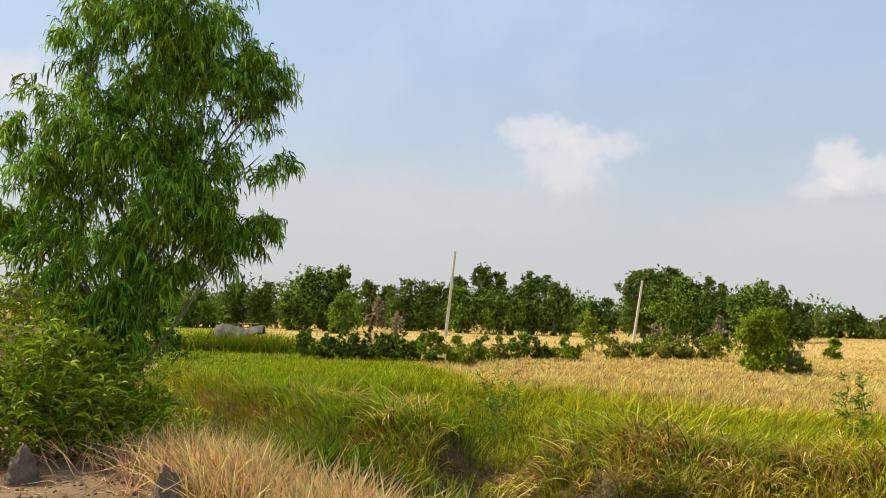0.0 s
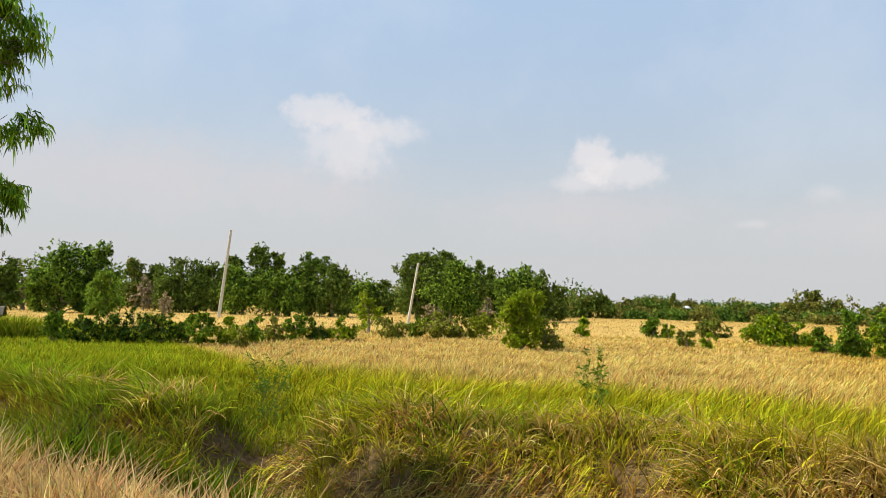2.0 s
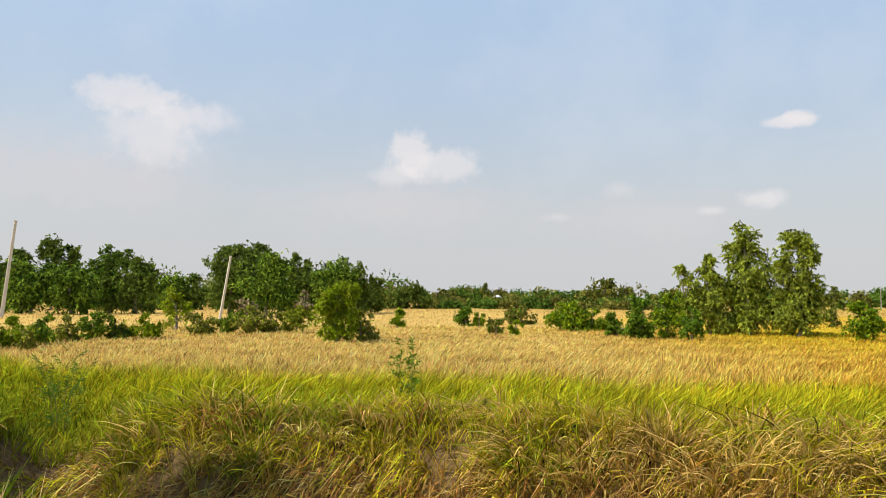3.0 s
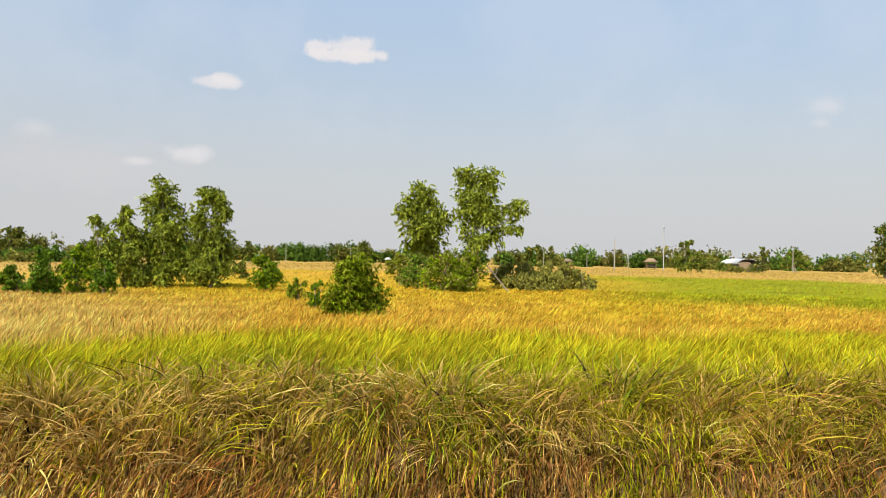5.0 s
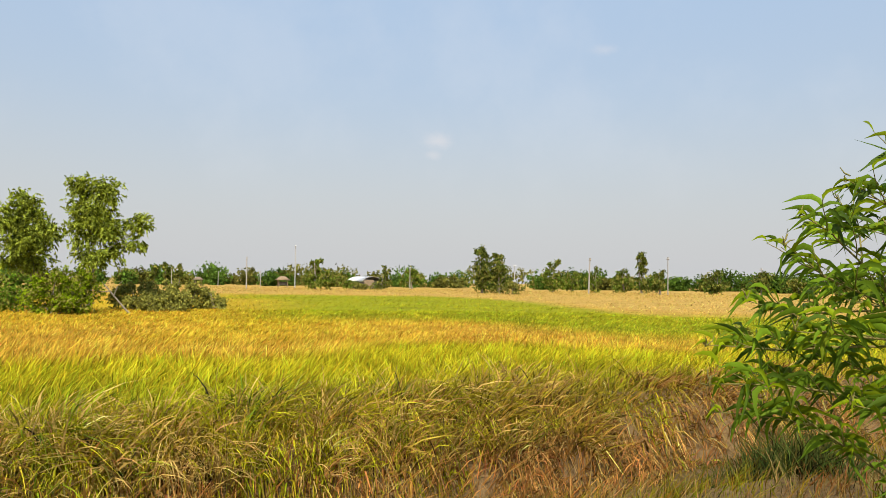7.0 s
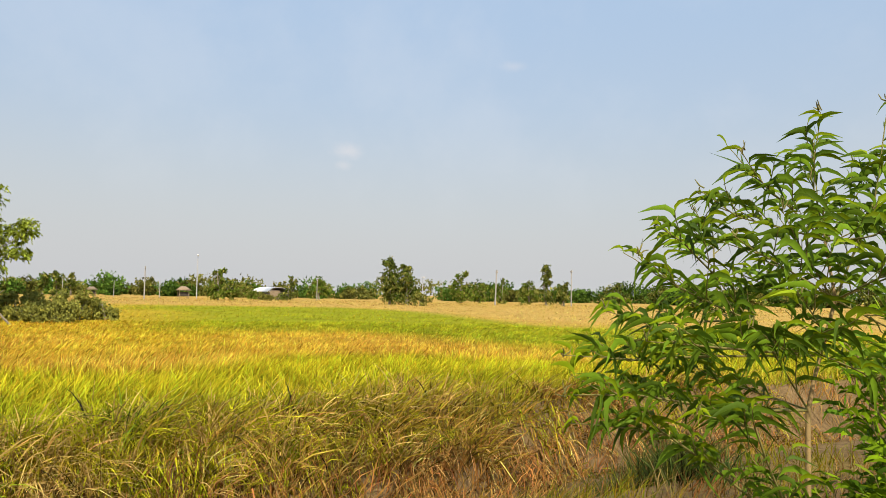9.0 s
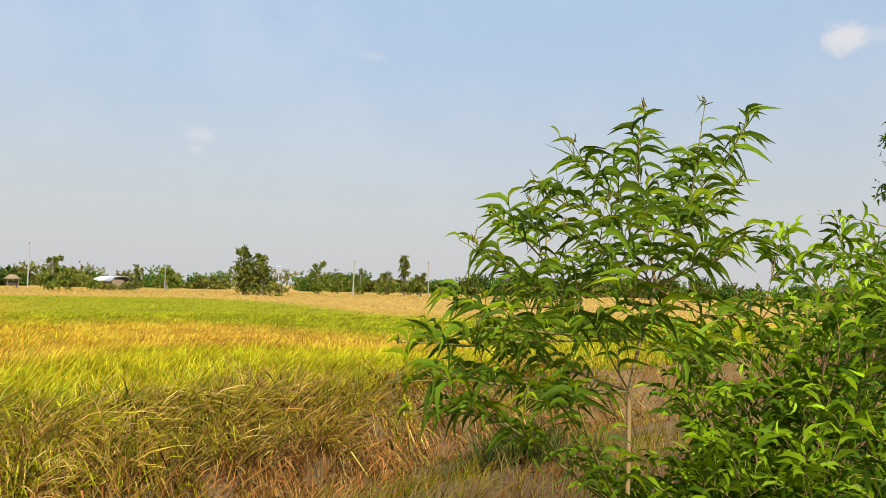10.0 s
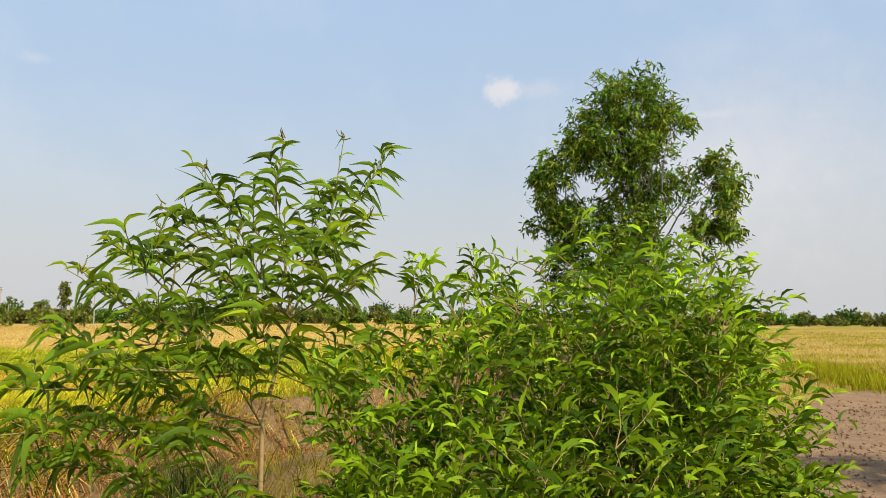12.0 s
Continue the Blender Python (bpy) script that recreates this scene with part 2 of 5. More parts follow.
def strips(P, D, B, S, L, W, tint, tint2, profile, fold=0.0):
    """Many blades or leaves at once: each starts at P, runs along D and bends by B; S is its broad side."""
    k, n = len(profile), len(P)
    u = np.linspace(0, 1, k)[None, :, None]
    mid = P[:, None] + L[:, None, None] * (D[:, None] * u + B[:, None] * u * u)
    wide = (W[:, None] * np.asarray(profile)[None])[:, :, None] * S[:, None] * 0.5
    col = tint[:, None] * (1 - u) + tint2[:, None] * u
    if fold:
        up = unit(np.cross(S, D))[:, None] * np.abs(wide).sum(2, keepdims=True) * fold
        v = np.stack([mid - wide + up, mid, mid + wide + up], 2)
        c = np.repeat(col[:, :, None], 3, 2)
        m = 3
    else:
        v = np.stack([mid - wide, mid + wide], 2)
        c = np.repeat(col[:, :, None], 2, 2)
        m = 2
    if k == 2 and profile[1] == 0:
        v, c = np.concatenate([v[:, 0], v[:, 1, :1]], 1), np.concatenate([c[:, 0], c[:, 1, :1]], 1)
        return v.reshape(-1, 3), np.arange(n * 3), np.full(n, 3), c.reshape(-1, 3)
    quad = []
    for i in range(k - 1):
        for j in range(m - 1):
            quad.append((i * m + j, i * m + j + 1, (i + 1) * m + j + 1, (i + 1) * m + j))
    q = np.array(quad)
    loops = (np.arange(n)[:, None, None] * (k * m) + q[None]).ravel()
    return v.reshape(-1, 3), loops, np.full(n * len(quad), 4), c.reshape(-1, 3)


def joined(chunks):
    off, V, Lp, Z, C = 0, [], [], [], []
    for v, l, z, c in chunks:
        V.append(v), Lp.append(l + off), Z.append(z), C.append(c)
        off += len(v)
    return np.concatenate(V), np.concatenate(Lp), np.concatenate(Z), np.concatenate(C)


def tube(points, radii, sides=7):
    """A tapered round limb along points."""
    p, r = np.asarray(points, float), np.asarray(radii, float)
    k = len(p)
    t = unit(np.gradient(p, axis=0))
    ref = np.where(np.abs(t[:, 2:3]) > 0.9, [[1.0, 0, 0]], [[0, 0, 1.0]])
    a = unit(np.cross(t, ref))
    b = np.cross(t, a)
    ang = np.linspace(0, 2 * np.pi, sides, endpoint=False)
    v = p[:, None] + r[:, None, None] * (a[:, None] * np.cos(ang)[None, :, None] + b[:, None] * np.sin(ang)[None, :, None])
    i, j = np.meshgrid(np.arange(k - 1), np.arange(sides), indexing="ij")
    q = np.stack([i * sides + j, i * sides + (j + 1) % sides, (i + 1) * sides + (j + 1) % sides, (i + 1) * sides + j], -1).reshape(-1, 4)
    return v.reshape(-1, 3), q.ravel(), np.full(len(q), 4), np.zeros((k * sides, 3))


def bend_line(a, b, sag=0.0, wobble=0.05, k=7, r=rng):
    a, b = np.asarray(a, float), np.asarray(b, float)
    u = np.linspace(0, 1, k)[:, None]
    p = a * (1 - u) + b * u
    ln = np.linalg.norm(b - a)
    w = r.normal(0, wobble * ln, (2, 3))
    p += np.sin(u * np.pi) * w[0] + np.sin(u * 2 * np.pi) * w[1] * 0.4
    p[:, 2] += np.sin(u[:, 0] * np.pi) * sag * ln
    return p


def box_mesh(name, sx, sy, sz, bevel=0.01, at=(0, 0, 0)):
    bm = bmesh.new()
    bmesh.ops.create_cube(bm, size=1)
    for v in bm.verts:
        v.co = Vector((v.co.x * sx + at[0], v.co.y * sy + at[1], v.co.z * sz + at[2]))
    if bevel:
        bmesh.ops.bevel(bm, geom=bm.edges[:], offset=bevel, segments=1, affect="EDGES")
    me = bpy.data.meshes.new(name)
    bm.to_mesh(me)
    bm.free()
    return me


LATTICE = np.random.default_rng(3).random((256, 256))


def soft_noise(x, y):
    """Smooth noise between 0 and 1 over the plan, one cell a metre."""
    x, y = np.asarray(x, float), np.asarray(y, float)
    i, j = np.floor(x).astype(int), np.floor(y).astype(int)
    fx, fy = x - i, y - j
    fx, fy = fx * fx * (3 - 2 * fx), fy * fy * (3 - 2 * fy)
    g = lambda a, b: LATTICE[a % 256, b % 256]
    return (g(i, j) * (1 - fx) + g(i + 1, j) * fx) * (1 - fy) + (g(i, j + 1) * (1 - fx) + g(i + 1, j + 1) * fx) * fy


def noise2(x, y, size):
    return 0.6 * soft_noise(x / size, y / size) + 0.3 * soft_noise(x / size * 2.1 + 31, y / size * 2.1 + 7) + 0.1 * soft_noise(x / size * 4.7 + 11, y / size * 4.7 + 53)


def step(a, b, x):
    t = np.clip((x - a) / (b - a), 0, 1)
    return t * t * (3 - 2 * t)


# ---- the lie of the land ----
EDGE = np.array([(-60, 110), (-30, 60), (-16, 36), (-8.8, 22.5), (-4.6, 14.8), (-1.3, 11.0), (0.8, 10.2), (4.7, 7.2), (6.9, 3.8), (8.3, 0.3), (9.5, -2.8), (10.8, -6.3), (12.2, -11), (14.5, -20), (21, -40), (45, -110)], float)
ROAD = np.array([(-30, 62), (-14, 32), (-6.6, 14), (-4.0, 8.3), (-2.0, 4), (-0.9, 0), (0.3, -5), (2.1, -12), (2.5, -17), (1.2, -24), (-4, -40), (-20, -90)], float)


def from_line(x, y, line):
    """Signed distance from a line of the plan (positive to its east) and how far along it."""
    x, y = np.asarray(x, float).ravel(), np.asarray(y, float).ravel()
    best, sign, along = np.full(len(x), 1e9), np.ones(len(x)), np.zeros(len(x))
    run = 0.0
    for (ax, ay), (bx, by) in zip(line[:-1], line[1:]):
        dx, dy = bx - ax, by - ay
        ln = math.hypot(dx, dy)
        t = np.clip(((x - ax) * dx + (y - ay) * dy) / ln ** 2, 0, 1)
        d = np.hypot(x - ax - t * dx, y - ay - t * dy)
        near = d < best
        cross = (dx * (y - ay) - dy * (x - ax))
        best, sign, along = np.where(near, d, best), np.where(near, np.sign(cross), sign), np.where(near, run + t * ln, along)
        run += ln
    return best * sign, along


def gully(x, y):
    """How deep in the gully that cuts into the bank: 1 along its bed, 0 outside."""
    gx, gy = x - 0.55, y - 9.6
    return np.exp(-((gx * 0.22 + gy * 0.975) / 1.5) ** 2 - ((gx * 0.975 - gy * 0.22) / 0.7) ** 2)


def land(x, y):
    """Height of the ground, and the distance from the edge of the bank."""
    shape = np.shape(x)
    x, y = np.asarray(x, float).ravel(), np.asarray(y, float).ravel()
    s, _ = from_line(x, y, EDGE)
    s = s + (noise2(x, y, 1.7) - 0.5) * 0.9
    north = step(8.5, 13, y)
    w = 1.25 + 0.5 * north
    floor = -0.75 - 0.12 * north
    z = np.where(s > 0, 0.10 + 0.18 * step(0.2, 1.8, s), 0.10 + (floor - 0.10) * step(0, 1, -s / w))
    z = np.where(s < -w - 0.9, floor + (0.0 - floor) * step(0, 1, (-s - w - 0.9) / 1.7), z)
    z += (noise2(x + 40, y, 3.0) - 0.5) * 0.10 * (np.abs(s) < 40)
    z -= 0.75 * gully(x, y)
    return z.reshape(shape), s.reshape(shape)


GREEN, LIME, YELLOW = np.array((0.19, 0.27, 0.014)), np.array((0.39, 0.385, 0.016)), np.array((0.54, 0.39, 0.022))
GOLD, TAN, STRAW = np.array((0.64, 0.38, 0.050)), np.array((0.67, 0.455, 0.145)), np.array((0.61, 0.43, 0.135))
BROWN, OLIVE = np.array((0.33, 0.168, 0.045)), np.array((0.29, 0.245, 0.018))


def blend(a, b, t):
    t = np.asarray(t)[..., None]
    return a * (1 - t) + b * t


def field_colour(x, y, s):
    """Colour of the standing grass: green along the bank, then ripe gold and tan with greener patches."""
    r, az = np.hypot(x, y), np.degrees(np.arctan2(x, y))
    n1, n2, n3 = noise2(x, y, 9.0), noise2(x + 70, y + 20, 2.6), noise2(x + 13, y + 91, 30.0)
    ripe = blend(TAN, GOLD, step(30, 62, az + 14 * (n1 - 0.5)))
    ripe = blend(ripe, YELLOW, step(0.50, 0.72, n1) * 0.7 * step(35, 60, az) * step(110, 80, az))
    near = blend(GREEN, LIME, step(0.15, 0.6, n2 * 0.6 + 0.4 * step(0, 3, s)))
    near = blend(near, YELLOW, 0.10 + 0.2 * step(35, 60, az))
    near = blend(near, GREEN * 0.95, step(6, -6, az) * 0.6)
    wide = 2.7 + 3.2 * (n1 - 0.4) + 6.0 * step(4, -8, az) + 1.8 * step(42, 62, az) * step(122, 100, az)
    c = blend(near, ripe, step(-0.9, 1.4, s - wide + 1.6 * (n2 - 0.5)))
    far, near_by = 72 - 36 * step(98, 116, az), 28 - 9 * step(98, 116, az)
    patch = step(78, 90, az + 10 * (n1 - .5)) * step(150, 125, az) * step(-4, 4, r - near_by + 8 * (n1 - 0.5)) * step(5, -5, r - far + 10 * (n1 - 0.5))
    c = blend(c, blend(LIME, GREEN, 0.25 + n2 * 0.5), patch * 0.9)
    c = blend(c, YELLOW, 0.5 * step(40, 55, az) * step(92, 80, az) * step(17, 26, r) * step(60, 45, r))
    c = blend(c, blend(TAN, GOLD, 0.3 * n2) * 0.84, step(-8, 8, r - np.where(az > 78, far, 72) + 10 * (n3 - 0.5)) * 0.85)
    return c


def bank_colour(x, y, s):
    n2, n4 = noise2(x + 5, y + 3, 1.4), noise2(x, y + 40, 0.7)
    north = step(6.5, 10.5, y)
    dead = blend(BROWN * 0.8, STRAW * 0.7, step(0.5, 0.9, n4))
    c = blend(blend(LIME, OLIVE, step(0.3, 0.6, n4)), dead, step(-0.15, -0.75, s + 0.9 * (n2 - 0.5)))
    c = blend(c, BROWN * 0.75, 0.6 * step(3, -3, y) * step(0.1, -0.6, s))
    return blend(c, blend(LIME * 1.1, GREEN * 1.25, step(0.2, 0.5, n4)), north * step(0.25, 0.6, n2 + 0.2))


def ground_colour(x, y, s):
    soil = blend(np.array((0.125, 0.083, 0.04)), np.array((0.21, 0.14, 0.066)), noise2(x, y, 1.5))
    # field ground is grass colour at 0.62: shade under the blades put into it
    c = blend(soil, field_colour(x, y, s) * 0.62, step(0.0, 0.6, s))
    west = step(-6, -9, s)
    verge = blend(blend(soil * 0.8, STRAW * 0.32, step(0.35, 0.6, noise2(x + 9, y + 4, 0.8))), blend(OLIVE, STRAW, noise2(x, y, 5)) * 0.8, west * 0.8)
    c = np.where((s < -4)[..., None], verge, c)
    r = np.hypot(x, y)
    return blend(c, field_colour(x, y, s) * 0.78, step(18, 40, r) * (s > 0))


def radial_ground():
    """One sheet from the viewer's feet to the horizon, finer near by."""
    az = np.radians(np.concatenate([np.arange(-40, 180, 0.9), np.arange(180, 320, 5.0)]))
    rr = np.concatenate([[0.3], np.arange(1, 16, 0.2), np.geomspace(16, 120, 50)[1:], np.geomspace(120, 4000, 24)[1:]])
    a, r = np.meshgrid(az, rr, indexing="ij")
    x, y = r * np.sin(a), r * np.cos(a)
    z, s = land(x, y)
    far = step(80, 160, r)
    z = z * (1 - far) + 0.05 * far
    n, k = a.shape
    i, j = np.meshgrid(np.arange(n), np.arange(k - 1), indexing="ij")
    i2 = (i + 1) % n
    q = np.stack([i * k + j, i * k + j + 1, i2 * k + j + 1, i2 * k + j], -1).reshape(-1, 4)
    v = np.stack([x, y, z], -1).reshape(-1, 3)
    hub = len(v)
    v = np.concatenate([v, [[0, 0, 0.0]]])
    fan = np.stack([np.full(n, hub), np.arange(n) * k, ((np.arange(n) + 1) % n) * k], -1)
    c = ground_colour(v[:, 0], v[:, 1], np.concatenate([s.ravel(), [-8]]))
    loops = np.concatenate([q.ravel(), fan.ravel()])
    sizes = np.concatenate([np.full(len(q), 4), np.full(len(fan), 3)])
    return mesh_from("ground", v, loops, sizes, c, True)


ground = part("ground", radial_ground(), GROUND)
tagged(ground, "dry grassland with a shallow earth ditch and bank", "ground", kind="structure")


def road_mesh():
    pts = []
    for (ax, ay), (bx, by) in zip(ROAD[:-1], ROAD[1:]):
        m = max(2, int(math.hypot(bx - ax, by - ay) / 0.4))
        for i in range(m):
            pts.append((ax + (bx - ax) * i / m, ay + (by - ay) * i / m))
    p = np.array(pts)
    ker = np.ones(9) / 9
    p = np.stack([np.convolve(np.pad(p[:, i], 4, mode="edge"), ker, "valid") for i in (0, 1)], 1)
    t = unit(np.gradient(p, axis=0))
    side = np.stack([-t[:, 1], t[:, 0]], 1)
    across = np.linspace(-1, 1, 25)
    edge = 1.75 + 0.5 * (noise2(p[:, 0], p[:, 1], 1.1) - 0.5)
    x = p[:, 0:1] + side[:, 0:1] * across * edge[:, None]
    y = p[:, 1:2] + side[:, 1:2] * across * edge[:, None]
    z, _ = land(x, y)
    rut = -0.035 * np.exp(-((np.abs(across) - 0.45) / 0.16) ** 2)
    z = z + 0.014 * (1 - np.abs(across) ** 6) + 0.03 + rut * 0.8 + 0.025 * (noise2(x, y, 0.35) - 0.5)
    z[:, [0, -1]] -= 0.06
    n, k = x.shape
    i, j = np.meshgrid(np.arange(n - 1), np.arange(k - 1), indexing="ij")
    q = np.stack([i * k + j, (i + 1) * k + j, (i + 1) * k + j + 1, i * k + j + 1], -1).reshape(-1, 4)
    return mesh_from("road", np.stack([x, y, z], -1).reshape(-1, 3), q.ravel(), np.full(len(q), 4), None, True)


road = tagged(part("road", road_mesh(), SOIL), "reddish dirt track with stony ruts", "road", kind="structure")


def ground_z(x, y):
    return float(land(np.array([x]), np.array([y]))[0][0])


# ---- grass ----
WIND = np.array((0.25, -0.75, 0.0))


# most callers darken the root tint: shade among the blades put into colour
def grass(name, x, y, height, width, tint, tint2, lean, label, profile=(1, 0.75, 0.05), sink=0.03, droop=None, spread=0.35):
    n = len(x)
    z, _ = land(x, y)
    P = np.stack([x, y, z - sink], 1)
    D = unit(np.stack([rng.normal(0, spread, n), rng.normal(0, spread, n), np.ones(n)], 1) + lean * 0.35)
    B = lean * rng.uniform(0.2, 1.0, (n, 1)) + np.stack([rng.normal(0, 0.15, n), rng.normal(0, 0.15, n), -rng.uniform(0.05, 0.35, n)], 1)
    if droop is not None:
        B += droop
    S = unit(np.cross(D, rng.normal(0, 1, (n, 3))))
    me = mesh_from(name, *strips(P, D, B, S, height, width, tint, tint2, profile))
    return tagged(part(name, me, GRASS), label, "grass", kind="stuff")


def scatter(n, az0, az1, r0, r1, power=1.0):
    """Places with a bearing and distance; the density falls off with distance by the power."""
    az = np.radians(rng.uniform(az0, az1, n))
    u = rng.random(n)
    if power == 2:
        r = r0 * (r1 / r0) ** u
    else:
        e = 2 - power
        r = (r0 ** e + u * (r1 ** e - r0 ** e)) ** (1 / e)
    return r * np.sin(az), r * np.cos(az)


def jitter(c, amount=0.18):
    n = len(c)
    return np.clip(c * (1 + rng.normal(0, amount, (n, 1))) * (1 + rng.normal(0, amount * 0.35, (n, 3))), 0.005, 0.9)


def lean_field(x, y, k=0.45, sway=3.0):
    """The lean of grass at a place: the wind, and patches that lean other ways."""
    a = (noise2(x + 200, y, 3.0) - 0.5) * sway
    b = (noise2(x, y + 200, 3.0) - 0.5) * sway
    return np.stack([a + WIND[0], b + WIND[1], np.zeros_like(a)], 1) * k


# standing grass of the field: near, middle and far
for name, n, r0, r1, power, wide, prof, label in (
    ("field_grass", 135000, 6.0, 14, 1.2, 0.0125, (1, 0.8, 0.05), "ripening yellow green grass standing over the field"),
    ("mid_field_grass", 240000, 12.5, 34, 1.5, 0.0150, (1, 0), "ripening yellow and tan grass in the middle of the field"),
    ("far_field_grass", 100000, 30, 150, 1.9, 0.0140, (1, 0), "ripe tan grass further over the field"),
):
    x, y = scatter(n, -34, 172 if r0 > 20 else 150, r0, r1, power)
    _, s = land(x, y)
    keep = s > -0.1
    x, y, s = x[keep], y[keep], s[keep]
    r = np.hypot(x, y)
    # low tufts and blade roots are darkened, shade in the gaps put into colour
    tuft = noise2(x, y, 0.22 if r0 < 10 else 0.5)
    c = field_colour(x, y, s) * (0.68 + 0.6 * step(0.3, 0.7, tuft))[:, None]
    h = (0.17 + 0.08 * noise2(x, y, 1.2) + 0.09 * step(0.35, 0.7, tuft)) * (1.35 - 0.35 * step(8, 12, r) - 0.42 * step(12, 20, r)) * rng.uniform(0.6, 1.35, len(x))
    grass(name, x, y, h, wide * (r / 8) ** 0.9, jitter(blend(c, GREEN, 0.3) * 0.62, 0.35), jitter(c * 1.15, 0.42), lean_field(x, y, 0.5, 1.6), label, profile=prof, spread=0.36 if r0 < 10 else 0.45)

# short undergrowth of the bank, then long grass hanging down its face
x, y = scatter(150000, -34, 150, 4.0, 30, 1.7)
_, s = land(x, y)
keep = (s > -1.5 - 0.5 * step(8, 13, y)) & (s < 0.5)
x, y, s = x[keep], y[keep], s[keep]
clump = noise2(x, y, 0.8)
# gully grass goes dead brown, the cut's shade put into its colour
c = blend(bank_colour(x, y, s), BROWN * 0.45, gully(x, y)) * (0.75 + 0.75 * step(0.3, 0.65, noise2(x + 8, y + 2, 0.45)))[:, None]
TOWARD = np.array((-0.85, -0.40, 0.0))
low = step(-0.4, -1.6, s)
h = (0.50 - 0.25 * low - 0.14 * step(8.5, 11, y)) * (0.45 + 1.0 * clump) * (1 - 0.65 * gully(x, y)) * rng.uniform(0.6, 1.3, len(x))
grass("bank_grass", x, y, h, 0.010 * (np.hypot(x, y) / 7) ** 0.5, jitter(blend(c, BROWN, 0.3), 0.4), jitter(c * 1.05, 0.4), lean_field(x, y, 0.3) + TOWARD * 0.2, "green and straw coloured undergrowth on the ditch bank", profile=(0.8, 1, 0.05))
x, y = scatter(205000, -6, 138, 4.0, 15, 1.5)
_, s = land(x, y)
keep = (s > -1.35) & (s < -0.2) & (noise2(x + 4, y + 6, 0.55) > 0.27)
x, y, s = x[keep], y[keep], s[keep]
n = len(x)
z, _ = land(x, y)
mix = noise2(x + 17, y, 0.9) + rng.normal(0, 0.14, n) + 0.25 * step(-0.7, 0.1, s)
dry = np.where(rng.random((n, 1)) < (0.2 + 0.35 * step(1, 6, y))[:, None], STRAW * rng.uniform(0.4, 1.0, (n, 1)), BROWN * rng.uniform(0.4, 1.3, (n, 1)))
cut = 0.77 - 0.12 * step(-0.8, -0.3, s)
c = np.where((mix > cut)[:, None], LIME * 0.8, np.where((mix > cut - 0.1)[:, None], OLIVE, dry))
# dark clumps put the shade of gaps into the colour; tone rises northward
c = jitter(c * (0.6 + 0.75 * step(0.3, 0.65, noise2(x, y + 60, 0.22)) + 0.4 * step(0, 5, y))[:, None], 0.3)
FALL = np.array((-0.95, -0.05, 0.0))
D = unit(FALL * rng.uniform(0.3, 0.9, (n, 1)) + np.stack([rng.normal(0, 0.25, n), rng.normal(-0.08, 0.25, n), rng.uniform(0.5, 1.3, n)], 1))
B = FALL * 0.3 + np.stack([rng.normal(0, 0.12, n), rng.normal(0, 0.12, n), -rng.uniform(0.8, 1.9, n)], 1)
S = unit(np.cross(D, rng.normal(0, 1, (n, 3))))
# roots at 0.6: shade at the foot of the hanging blades, in the tint
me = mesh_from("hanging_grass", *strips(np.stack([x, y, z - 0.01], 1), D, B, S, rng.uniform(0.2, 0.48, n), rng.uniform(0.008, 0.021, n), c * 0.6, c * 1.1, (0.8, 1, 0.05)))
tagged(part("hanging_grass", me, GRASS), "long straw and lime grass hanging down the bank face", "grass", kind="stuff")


x, y = scatter(80000, -32, 9, 8.5, 20, 1.6)
_, s = land(x, y)
keep = (s > -2.7) & (s < 0.4) & (gully(x, y) < 0.3)
x, y, s = x[keep], y[keep], s[keep]
n = len(x)
m, low = noise2(x + 71, y + 13, 0.7), step(-1.0, -2.4, s)
c = np.where((m > 0.60)[:, None], LIME * 0.9, np.where((m > 0.42)[:, None], GREEN, OLIVE * 0.95))
c = blend(c, STRAW * 0.75, 0.7 * step(0.55, 0.75, noise2(x + 19, y + 47, 1.1)))
c = jitter(blend(c, BROWN * 0.9, low * 0.8 * (rng.random(n) < 0.7)), 0.3)
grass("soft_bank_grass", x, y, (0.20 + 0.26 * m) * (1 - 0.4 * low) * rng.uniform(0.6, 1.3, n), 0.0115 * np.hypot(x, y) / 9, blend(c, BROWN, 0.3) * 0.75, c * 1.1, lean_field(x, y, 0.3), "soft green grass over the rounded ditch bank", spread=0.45)


